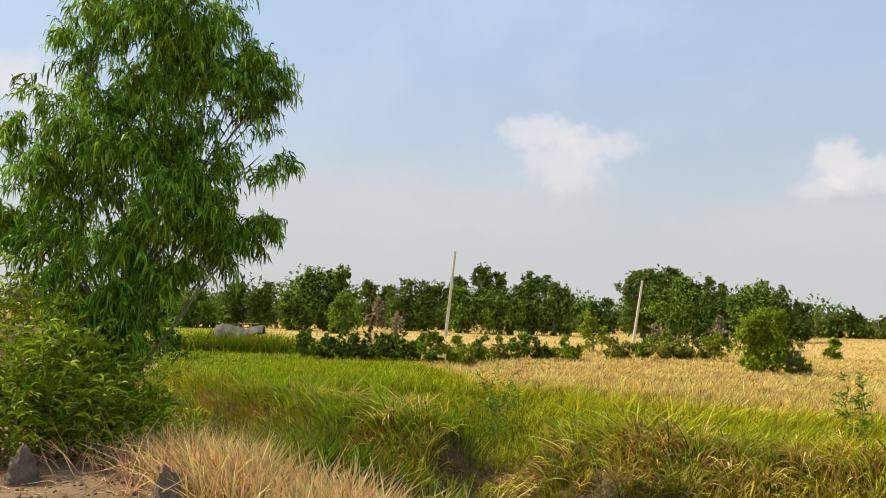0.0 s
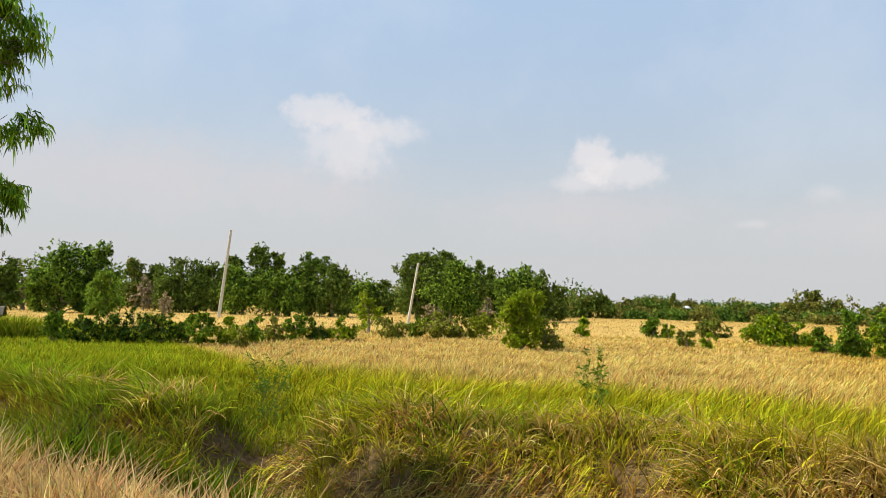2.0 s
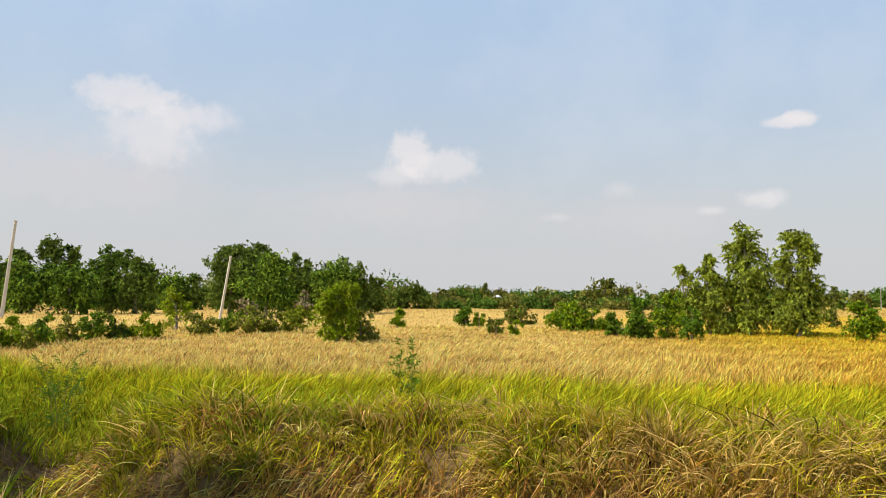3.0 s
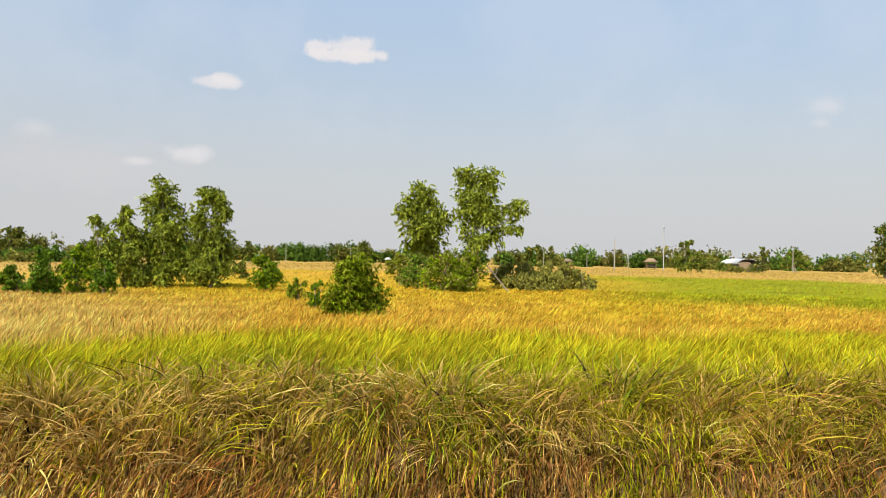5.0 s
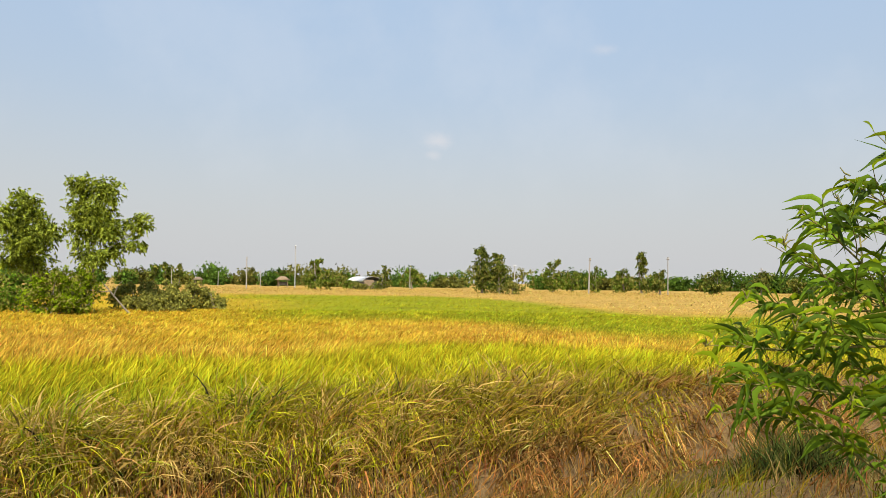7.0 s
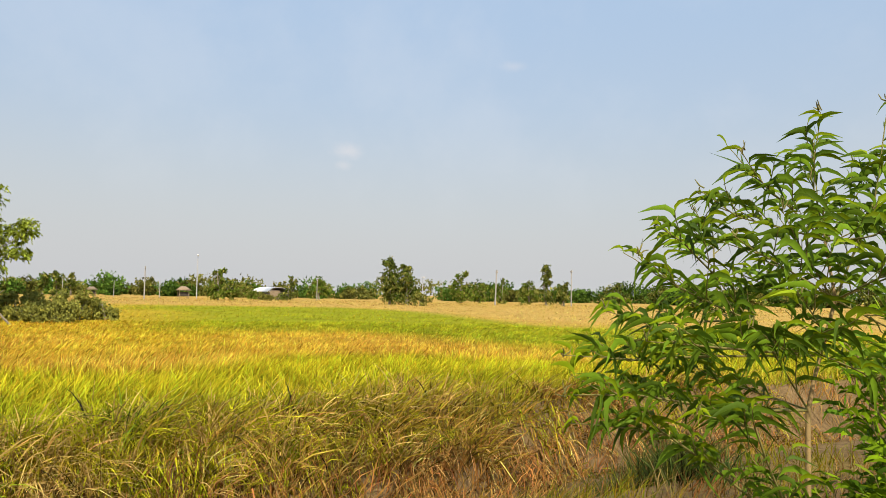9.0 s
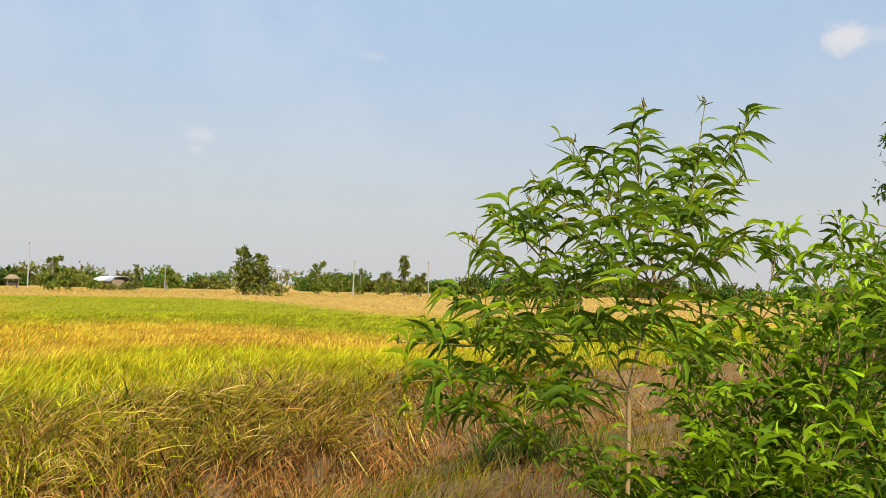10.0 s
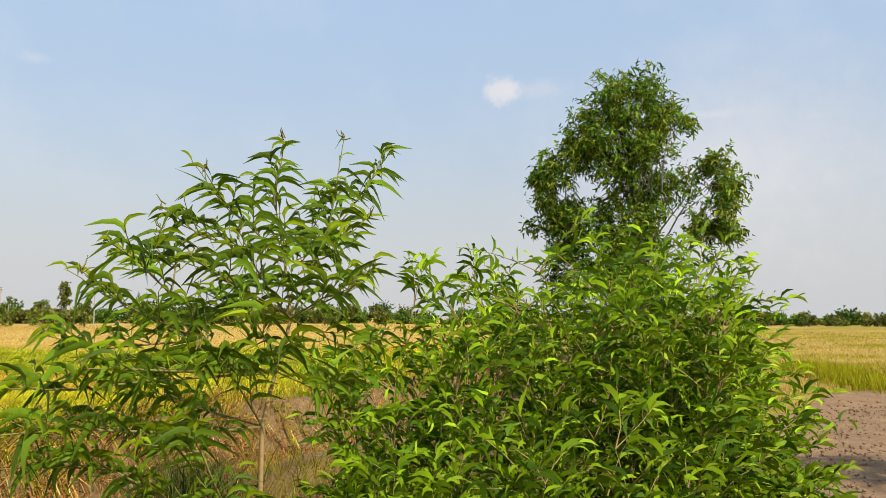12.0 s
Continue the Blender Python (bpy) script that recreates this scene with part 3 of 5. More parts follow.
def tussocks(name, cx, cy, size, blades, tint, label, reach=0.55, fall=0.6, width=0.0165, slope=0.18):
    """Fountain like tufts of long arching blades, one at each place, leaning down the slope and with the wind."""
    n = len(cx)
    k = np.repeat(np.arange(n), blades)
    m = len(k)
    a = rng.uniform(0, 2 * np.pi, m)
    out = np.stack([np.cos(a), np.sin(a), np.zeros(m)], 1)
    off = out * (rng.random((m, 1)) ** 0.6) * 0.13 * size[k][:, None]
    x, y = cx[k] + off[:, 0], cy[k] + off[:, 1]
    z, _ = land(x, y)
    lean = np.stack([-0.85 * np.ones(n), -0.05 * np.ones(n), np.zeros(n)], 1) * slope + lean_field(cx, cy, 0.13) + np.append(rng.normal(0, 0.24, (n, 2)), np.zeros((n, 1)), 1)
    D = unit(out * rng.uniform(0.1, reach, (m, 1)) + lean[k] * 0.55 + np.array((0, 0, 1.0)))
    B = lean[k] * rng.uniform(0.3, 1.0, (m, 1)) + out * 0.15 + np.array((0, 0, -1.0)) * rng.uniform(fall * 0.5, fall * 1.3, (m, 1))
    L = 0.52 * size[k] * rng.uniform(0.5, 1.25, m)
    S = unit(np.cross(D, rng.normal(0, 1, (m, 3))))
    c = np.clip(tint[k] * (1 + rng.normal(0, 0.42, (m, 1))), 0.02, 0.9)
    dry = rng.random(m) < 0.2
    c[dry] = jitter(np.repeat((STRAW * 0.85)[None], dry.sum(), 0), 0.3)
    # blades darken to the root, shade inside the tuft put into the tint
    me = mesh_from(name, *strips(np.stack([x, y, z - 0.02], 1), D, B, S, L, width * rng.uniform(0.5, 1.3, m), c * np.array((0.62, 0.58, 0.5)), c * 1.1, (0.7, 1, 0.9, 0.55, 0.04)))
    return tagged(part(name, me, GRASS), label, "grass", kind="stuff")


x, y = scatter(6000, -12, 128, 4.5, 17, 1.6)
_, s = land(x, y)
keep = (s > -0.7) & (s < 0.55) & (noise2(x + 9, y, 1.1) > 0.37 + 0.14 * step(9.5, 11, y)) & (gully(x, y) < 0.25)
x, y, s = x[keep], y[keep], s[keep]
pick = noise2(x + 3, y + 8, 1.3) + rng.normal(0, 0.12, len(x))
c = np.where((pick > 0.50 + 0.26 * step(5, 12, y))[:, None], LIME * 1.05, np.where((pick > 0.47 - 0.15 * step(8, 12, y))[:, None], GREEN * 1.15, np.where((pick > 0.38)[:, None], OLIVE * 1.1, STRAW * 0.8)))
c = blend(c, blend(BROWN, STRAW * 0.8, rng.random(len(x)) ** 2), step(-0.6, -1.1, s + rng.normal(0, 0.25, len(x))) * step(11, 8, y))
az = np.degrees(np.arctan2(x, y))
c = blend(np.where((rng.random(len(x)) < 0.3)[:, None], STRAW, c), BROWN * 0.8, 0.5 * step(-0.5, -3.5, y)) * (1 + 0.15 * step(0, 4, y))[:, None]
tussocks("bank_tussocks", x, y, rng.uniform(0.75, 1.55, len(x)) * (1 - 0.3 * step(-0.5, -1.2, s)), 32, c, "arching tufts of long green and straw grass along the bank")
# the shaggy crest: big mops of long pale blades falling over the edge of the bank
x, y = scatter(900, 20, 118, 5.5, 12, 1.2)
_, s = land(x, y)
keep = (s > -0.30) & (s < 0.15) & (noise2(x + 2, y + 5, 1.6) > 0.40)
x, y = x[keep], y[keep]
pick = noise2(x + 30, y, 1.5) + rng.normal(0, 0.08, len(x))
c = np.where((pick > 0.48)[:, None], LIME * 1.3, np.where((pick > 0.41)[:, None], STRAW, OLIVE * 1.4))
mx, my = scatter(260, 74, 110, 6.8, 10.2)
_, ms = land(mx, my)
keep = (ms > -0.45) & (ms < 0.5) & (noise2(mx + 7, my + 21, 1.4) > 0.40)
mx, my = mx[keep], my[keep]
c = np.concatenate([c, np.where((rng.random(len(mx)) < 0.65)[:, None], LIME * 1.05, STRAW * 0.95)])
x, y = np.append(x, mx), np.append(y, my)
tussocks("crest_tussocks", x, y, rng.uniform(0.65, 1.1, len(x)), 60, c * 1.05, "shaggy mops of long pale grass falling over the bank edge", fall=1.25, width=0.015, slope=0.6)
# tall upright clumps along the top of the bank, each of one colour
x, y = scatter(2600, 12, 128, 6.5, 15, 1.2)
_, s = land(x, y)
keep = (s > -0.35) & (s < 0.45) & (noise2(x + 61, y + 5, 0.9) > 0.47)
x, y = x[keep], y[keep]
pick = noise2(x + 12, y + 44, 0.8) + rng.normal(0, 0.10, len(x))
c = np.where((pick > 0.60)[:, None], LIME, np.where((pick > 0.50)[:, None], GREEN * 0.8, np.where((pick > 0.42)[:, None], STRAW * 0.9, np.array((0.42, 0.22, 0.06)))))
c = blend(c, BROWN * 0.85, 0.45 * step(-0.5, -3.5, y))
tussocks("crest_clumps", x, y, rng.uniform(0.9, 1.6, len(x)), 42, c, "tall stiff clumps of straw, rust and green grass on the bank top", reach=0.36, fall=0.75, width=0.016, slope=0.3)

# ---- woody plants ----
EARLY, MIDDLE, LATE = (0.04, 0.0), (0.32, -0.25), (0.34, -0.58)
EYE_Z = 1.55
DARK_LEAF, MID_LEAF, FRESH_LEAF = np.array((0.048, 0.090, 0.013)), np.array((0.095, 0.175, 0.015)), np.array((0.29, 0.43, 0.014))
YELLOW_LEAF, OLIVE_LEAF, DRY_LEAF = np.array((0.30, 0.37, 0.03)), np.array((0.18, 0.185, 0.04)), np.array((0.27, 0.225, 0.14))


def bearing(az, d, eye=EARLY):
    """A place on the plan by compass bearing and distance from where it is looked at."""
    return eye[0] + d * math.sin(radians(az)), eye[1] + d * math.cos(radians(az))


def shoot_leaves(base, aim, length, count, leaf, wide, tint, sag, spread, r, profile=(0.15, 0.9, 1.0, 0.6, 0.04), droop=0.45, fold=0.0, fuzzy=0.0, tone=0.2):
    """Leafy shoots: n shoots at once, each with a number of leaves set along it. Returns the strips of all the leaves."""
    n = len(base)
    u = np.tile(np.linspace(0.08, 1.0, count), (n, 1)) + r.uniform(-0.04, 0.04, (n, count))
    u = u[..., None]
    down = np.array((0, 0, -1.0))
    P = base[:, None] + length[:, None, None] * (aim[:, None] * u + down * sag * u * u)
    along = unit(aim[:, None] + 2 * sag * down * u)
    side = unit(np.cross(along, np.array((0, 0, 1.0)) + r.normal(0, 0.15, (n, count, 3))))
    flip = np.where((np.arange(count) % 2)[None, :, None] == 0, 1.0, -1.0)
    turn = r.normal(0, spread, (n, count, 3))
    D = unit(along * 0.75 + side * flip * 0.8 + turn)
    L = leaf * r.uniform(0.65, 1.2, (n, count))
    S = np.array((0, 0, 1.0)) - D * D[..., 2:3] + r.normal(0, 0.4, (n, count, 3))
    S = unit(S - D * (S * D).sum(-1, keepdims=True))
    if fuzzy:
        D = unit(D + r.normal(0, fuzzy, (n, count, 3)))
        S = unit(np.cross(D, r.normal(0, 1, (n, count, 3))))
    B = down * droop * r.uniform(0.5, 1.5, (n, count, 1)) - D * 0.12
    shoot_tone = 1 + np.clip(r.normal(0, tone, (n, 1, 1)), -0.6, 0.8)
    c = tint * shoot_tone * (1 + r.normal(0, 0.2, (n, count, 1)))
    c = c * (1 + 0.35 * np.clip(u - 0.75, 0, 1) * 4 * np.array((0.9, 0.7, 0.2)))
    c = np.clip(c, 0.004, 0.8).reshape(-1, 3)
    f = lambda a: a.reshape(-1, 3)
    return strips(f(P), f(D), f(B), f(S), L.ravel(), wide * L.ravel() / leaf * r.uniform(0.8, 1.2, L.size), c, c, profile, fold)


def fill_blobs(blobs, n, r):
    """Places in a set of ellipsoids (x, y, z, rx, ry, rz), more of them towards the outside, and the way out."""
    b = np.asarray(blobs, float)
    vol = b[:, 3] * b[:, 4] * b[:, 5]
    pick = r.choice(len(b), n, p=vol ** 0.8 / (vol ** 0.8).sum())
    d = unit(r.normal(0, 1, (n, 3)))
    rad = r.random(n) ** 0.45
    rad = rad * (0.84 + 0.18 * r.random(n))
    return b[pick, :3] + d * rad[:, None] * b[pick, 3:6], d, pick


def tree(name, az, d, eye, blobs, shoots, per, leaf, wide, tint, label, category="tree", group="", length=0.5, sag=0.3, hang=0.4, stem=0.09, limbs=6, seed=1,
         profile=(0.1, 1, 0.05), mat=None, clump=0, bark=None, tint2=None, depth=0.9, lean=0.0, fuzzy=0.0, gather=0.20, grow=1.0, droop=0.45, tone=0.2):
    """A tree at a bearing: blobs are (bearing, elevation, half width, half height) in degrees as seen from there, made round."""
    r = np.random.default_rng(seed)
    x, y = bearing(az, d, eye)
    z0 = ground_z(x, y) if d < 90 else 0.05
    top = root(name, x, y, z0, label, category, group, -az)
    tan = lambda a: math.tan(radians(a))
    B = []
    for ba, be, wa, we in blobs:
        wa, we = wa * grow, we * (1 + (grow - 1) * 0.6)
        zc = EYE_Z + d * tan(be) - z0
        B.append((d * tan(ba - az), r.normal(0, 0.18) * d * tan(wa), zc, d * tan(wa), d * tan(wa) * depth, d * tan(we)))
    B = np.array(B)
    B[:, 5] = np.minimum(B[:, 5], np.maximum(B[:, 2] - 0.05, 0.15))
    high = B[:, 2].max()
    # trunk and limbs
    crown = B[np.argmax(B[:, 2])]
    tip = np.array((crown[0] * 0.6 + lean, crown[1] * 0.5, crown[2] + crown[5] * 0.1))
    line = bend_line((0, 0, -0.1), tip, 0, 0.03, 9, r)
    rad = np.linspace(stem, stem * 0.15, 9)
    part("trunk", mesh_from("trunk", *tube(line, rad, 8)[:3], None, True), bark or BARK, top)
    order = list(range(len(B))) * 3
    for k in range(min(limbs, len(order))):
        b = B[order[k]]
        end = b[:3] + np.clip(r.normal(0, 0.35, 3), -0.6, 0.6) * b[3:6]
        t = np.clip((end[2] * 0.55) / max(tip[2], 0.1), 0.08, 0.85)
        start = line[int(t * 8)]
        lr = stem * 0.45 * (1 - 0.6 * t)
        mid = bend_line(start, end, 0.06, 0.05, 7, r)
        limb = [tube(mid, np.linspace(lr, lr * 0.2, 7), 5)]
        for q in range(3 if d < 40 else 0):
            e2 = b[:3] + np.clip(r.normal(0, 0.5, 3), -0.75, 0.75) * b[3:6]
            limb.append(tube(bend_line(mid[3 + q], e2, 0.04, 0.06, 5, r), np.linspace(lr * 0.45, lr * 0.1, 5), 4))
        v, l, zs, _ = joined(limb)
        part("limb", mesh_from("limb", v, l, zs, None, True), bark or BARK, top)
    # crown of leafy shoots, gathered into clumps with gaps between
    if clump:
        pc, dc, kc = fill_blobs(B, clump, r)
        idx = r.integers(0, clump, shoots)
        size = B[kc[idx], 3:6].mean(1, keepdims=True)
        p = pc[idx] + np.clip(r.normal(0, gather, (shoots, 3)), -1.8 * gather, 1.8 * gather) * size
        dd = unit(dc[idx] + r.normal(0, 0.5, (shoots, 3)))
    else:
        p, dd, _ = fill_blobs(B, shoots, r)
    p[:, 2] = np.maximum(p[:, 2], 0.12)
    aim = unit(dd * 0.8 + np.array((0, 0, 0.35 - hang)) + r.normal(0, 0.35, (shoots, 3)))
    ln = length * r.uniform(0.6, 1.3, shoots)
    base = p - aim * ln[:, None] * 0.5
    col = tint if tint2 is None else np.where((r.random((shoots, 1, 1)) < 0.35), tint2, tint)
    part("crown", mesh_from("crown", *shoot_leaves(base, aim, ln, per, leaf, wide, col, sag, 0.35, r, profile, fuzzy=fuzzy, droop=droop, tone=tone)), mat or FAR_LEAF, top)
    return top


def auto_blobs(az, high, half, low, r, n=6):
    """A rounded uneven crown from its middle, top, half width and foot, in degrees."""
    tall = high - low
    out = [(az, low + tall * 0.48, half * 0.88, tall * 0.46)]
    for i in range(n):
        a = r.uniform(-1, 1)
        h = r.uniform(0.15, 0.9)
        out.append((az + a * half * (0.75 - 0.35 * h), low + tall * h, half * r.uniform(0.28, 0.48), tall * r.uniform(0.10, 0.18) + half * 0.08))
    out.append((az + r.uniform(-.3, .3) * half, high - tall * 0.16, half * 0.42, tall * 0.15))
    return out


count = 100


def bushy(name, az, d, high, half, tint, label, category, eye=EARLY, low=None, dense=1.0, group="", stem=0.07, hang=0.2, leaf=None, tint2=None, n=6, clumps=14, gather=0.20):
    global count
    count += 1
    r = np.random.default_rng(count)
    if low is None:
        low = -math.degrees(math.atan(1.5 / d)) + 0.05
    blobs = auto_blobs(az, high, half, low, r, n)
    leaf = leaf or max(0.045, d * 0.0023)
    area = (half * 2) * (high - low) * (d * 0.01745) ** 2
    shoots = int(np.clip(5.2 * dense * area / (leaf * leaf * 0.75) / 8, 90, 2800))
    return tree(name, az, d, eye, blobs, shoots, 8, leaf, leaf * 1.1, tint, label, category, group, length=leaf * 2.6, sag=0.2, hang=hang, stem=stem, limbs=5,
                seed=count, clump=max(22, shoots // clumps), tint2=tint2, profile=(1, 0), fuzzy=0.9, gather=gather, tone=0.24)


# far wood edge across the field, dark and rounded
G = "trees along the far wood edge"
WOOD_WEST = (
    (-23.5, 1.2, 2.2, 60, MID_LEAF, None), (-20.6, 1.1, 2.0, 60, DARK_LEAF, None), (-18.0, 1.5, 1.9, 58, MID_LEAF, None), (-15.4, 2.0, 1.5, 62, DARK_LEAF, MID_LEAF), (-13.5, 2.2, 1.1, 60, DARK_LEAF, None),
    (-10.3, 3.5, 2.0, 55, MID_LEAF, DARK_LEAF), (-8.0, 3.6, 1.4, 56, MID_LEAF, DARK_LEAF), (-7.6, 1.7, 1.3, 48, MID_LEAF, None), (-5.5, 2.4, 1.0, 78, DARK_LEAF, OLIVE_LEAF), (-4.3, 2.2, 0.9, 78, DARK_LEAF, None),
    (-2.4, 2.6, 1.7, 62, DARK_LEAF, None), (-0.3, 2.4, 1.2, 70, DARK_LEAF, None), (1.1, 3.3, 0.8, 76, DARK_LEAF, None), (3.0, 4.2, 0.8, 78, DARK_LEAF, None), (4.1, 3.7, 0.6, 78, DARK_LEAF, None),
)
WOOD_EAST = (
    (1.8, 2.3, 1.6, 58, MID_LEAF, DARK_LEAF), (4.3, 2.2, 1.4, 57, MID_LEAF, DARK_LEAF), (6.6, 3.4, 1.5, 60, DARK_LEAF, MID_LEAF), (8.3, 2.7, 1.3, 58, DARK_LEAF, None), (10.4, 2.1, 1.2, 76, MID_LEAF, DARK_LEAF),
    (12.1, 1.6, 1.1, 76, DARK_LEAF, None), (14.6, 4.0, 1.5, 60, DARK_LEAF, None), (16.3, 4.3, 1.4, 62, DARK_LEAF, None), (17.3, 3.2, 1.8, 52, MID_LEAF, DARK_LEAF), (19.4, 3.4, 1.0, 62, DARK_LEAF, None),
    (20.6, 2.7, 1.0, 64, DARK_LEAF, None), (22.3, 3.2, 1.5, 60, MID_LEAF, DARK_LEAF), (23.9, 2.4, 1.2, 62, DARK_LEAF, None), (25.0, 1.5, 0.9, 66, DARK_LEAF, None), (27.2, 1.3, 1.3, 95, DARK_LEAF, None), (28.6, 1.0, 0.8, 95, DARK_LEAF, None),
)
for az, high, half, d, c, c2 in WOOD_WEST + WOOD_EAST:
    bushy("broadleaf_tree", az, d, high + 0.1, half * 1.3, c * 1.2 + OLIVE_LEAF * 0.3, "rounded dark green broadleaf tree at the wood edge", "tree", dense=2.2, group=G, stem=0.13, tint2=c2, n=11, clumps=16, gather=0.21)
for az, high, half, d in ((-4.9, 1.5, 1.1, 66), (-3.6, 0.4, 0.7, 52), (-12.3, 0.9, 0.7, 62), (15.9, 0.2, 0.9, 50), (19.9, 0.5, 0.8, 55)):
    bushy("dry_shrub", az, d, high, half, DRY_LEAF, "pale half bare shrub before the dark trees", "shrub", dense=0.7, group="dry shrubs")

# low scrub between field and wood
G = "low scrub at the field's end"
for az, high, half, d, c in (
    (-10.4, -1.0, 0.9, 22, MID_LEAF), (-8.4, -1.4, 1.0, 22, DARK_LEAF), (-6.9, -1.3, 1.1, 22, DARK_LEAF), (-5.2, -1.2, 1.2, 22, DARK_LEAF), (-3.6, -1.2, 1.2, 22, DARK_LEAF), (-2.0, -1.3, 1.1, 22, MID_LEAF),
    (-0.7, -1.0, 1.0, 21, MID_LEAF), (0.9, -1.1, 0.9, 21, FRESH_LEAF * 0.6), (2.6, -1.2, 1.0, 22, MID_LEAF), (4.2, -1.3, 0.9, 23, OLIVE_LEAF), (5.9, -0.8, 0.9, 24, MID_LEAF), (7.3, -1.3, 0.9, 24, DARK_LEAF), (9.2, -1.1, 1.0, 24, FRESH_LEAF * 0.6),
    (13.0, -1.1, 1.1, 26, OLIVE_LEAF), (16.4, -0.6, 1.3, 27, OLIVE_LEAF), (19.6, -0.3, 1.1, 27, YELLOW_LEAF * 0.6), (24.5, -0.8, 1.0, 22, OLIVE_LEAF), (1.7, -2.2, 0.6, 20, OLIVE_LEAF), (14.8, -1.0, 0.9, 27, MID_LEAF), (18.0, -1.0, 0.9, 27, OLIVE_LEAF),
):
    bushy("scrub_bush", az, d, high, half * 1.35, c, "low leafy green scrub bush in the grass", "bush", dense=1.4, group=G, stem=0.03, tint2=YELLOW_LEAF * 0.75)
bushy("shrub", 11.1, 30, 0.8, 1.1, YELLOW_LEAF * 0.75, "upright yellow green shrub in front of the wood", "shrub", dense=1.0, tint2=FRESH_LEAF * .7)
bushy("shrub", 22.7, 21.5, 1.1, 2.1, FRESH_LEAF * 0.62, "dense bright green shrub standing alone in ripe grass", "shrub", dense=2.2, n=14, tint2=YELLOW_LEAF * 0.7)
bushy("shrub", -20.5, 22, -1.5, 2.2, DARK_LEAF * 1.2, "dark low shrub on the far ditch bank", "shrub", dense=1.1)

# scattered shrubs of the middle field
G = "scattered field shrubs"
for az, high, half, d, c in (
    (27.1, -0.75, 0.45, 33, FRESH_LEAF * 0.6), (32.2, -0.55, 0.7, 34, MID_LEAF), (33.3, -1.0, 0.4, 34, FRESH_LEAF * .6), (36.3, -0.5, 1.1, 38, OLIVE_LEAF), (34.6, -1.5, 0.6, 27, OLIVE_LEAF), (36.0, -1.7, .5, 26, FRESH_LEAF * .6),
    (39.4, -0.1, 1.4, 31, FRESH_LEAF * 0.6), (41.0, -0.7, 0.9, 31, FRESH_LEAF * 0.55), (42.9, -1.1, 0.8, 27, MID_LEAF), (44.3, 0.3, 0.9, 25, MID_LEAF), (46.3, 0.2, 1.1, 26, FRESH_LEAF * 0.6), (47.9, -0.6, 0.7, 25, MID_LEAF),
    (59.0, 0.0, 1.1, 28, FRESH_LEAF * 0.55), (57.2, -0.2, 0.6, 42, OLIVE_LEAF), (61.3, -1.6, 0.6, 22, YELLOW_LEAF * 0.6), (62.6, -1.9, 0.5, 19, FRESH_LEAF * .6),
):
    bushy("field_shrub", az, d, high + 0.1, half * 1.4, c, "small green shrub in ripe grass", "shrub", EARLY if az < 38 else MIDDLE, dense=1.7, group=G, stem=0.03, tint2=MID_LEAF)
tree("round_bush", 65.5, 16.2, MIDDLE, [(65.5, -1.7, 1.7, 1.8), (64.3, -3.2, 1.4, 1.5), (66.7, -3.0, 1.4, 1.5), (65.9, -0.3, 0.8, 0.7), (65.4, -3.9, 2.3, 1.4), (64.9, -0.9, 0.9, 0.8)], 1700, 8, 0.062, 0.036, FRESH_LEAF * 0.45, "dense rounded green bush in golden grass", "bush",
     length=0.16, sag=0.2, hang=0.2, stem=0.04, limbs=5, seed=77, clump=340, tint2=YELLOW_LEAF * 0.6, profile=(0.9, 0.5), fuzzy=0.8, tone=0.3)

# two stands of young acacia in the field
G = "young field acacias"
A = dict(eye=MIDDLE, per=18, wide=0.055, tone=0.34, tint2=YELLOW_LEAF * 0.55, category="tree", length=0.30, sag=0.3, hang=0.25, group=G, profile=(1, 0), fuzzy=0.7, gather=0.22, grow=1.1)
AIRY_LEAF = np.array((0.25, 0.31, 0.045))
LBL = "young acacia tree with a loose airy crown"
tree("acacia_tree", 47.7, 30, blobs=[(47.4, 2.3, 0.5, 0.4), (47.8, 1.3, 0.6, 0.7), (48.0, 0.1, 0.7, 0.9), (47.7, -1.0, 0.8, 0.8)], shoots=520, leaf=0.085, tint=AIRY_LEAF, label=LBL, seed=10, clump=70, stem=0.04, **A)
tree("acacia_tree", 49.3, 30, blobs=[(49.3, 2.9, 0.6, 0.5), (49.1, 1.9, 0.8, 0.7), (49.6, 0.7, 1.1, 1.0), (49.0, -0.5, 1.2, 1.1), (49.8, -1.3, 1.0, 0.8)], shoots=1150, leaf=0.085, tint=AIRY_LEAF * 0.9, label=LBL, seed=11, clump=120, stem=0.05, **A)
tree("acacia_tree", 51.9, 30.5, blobs=[(51.7, 4.7, 0.9, 0.8), (51.4, 3.4, 1.2, 1.0), (52.3, 2.2, 1.4, 1.1), (51.4, 1.0, 1.5, 1.1), (52.2, -0.3, 1.6, 1.1), (51.6, -1.3, 1.5, 0.8)], shoots=2300, leaf=0.085, tint=AIRY_LEAF * 1.05, label=LBL, seed=12, clump=200, stem=0.08, **A)
tree("acacia_tree", 55.0, 30, blobs=[(54.8, 4.5, 0.8, 0.6), (55.6, 3.4, 0.7, 0.9), (54.3, 3.0, 0.7, 1.0), (55.0, 1.6, 1.2, 1.0), (55.2, 0.2, 1.5, 1.2), (55.0, -1.1, 1.6, 0.9)], shoots=2000, leaf=0.085, tint=AIRY_LEAF * 0.9, label=LBL, seed=13, clump=180, stem=0.08, **A)
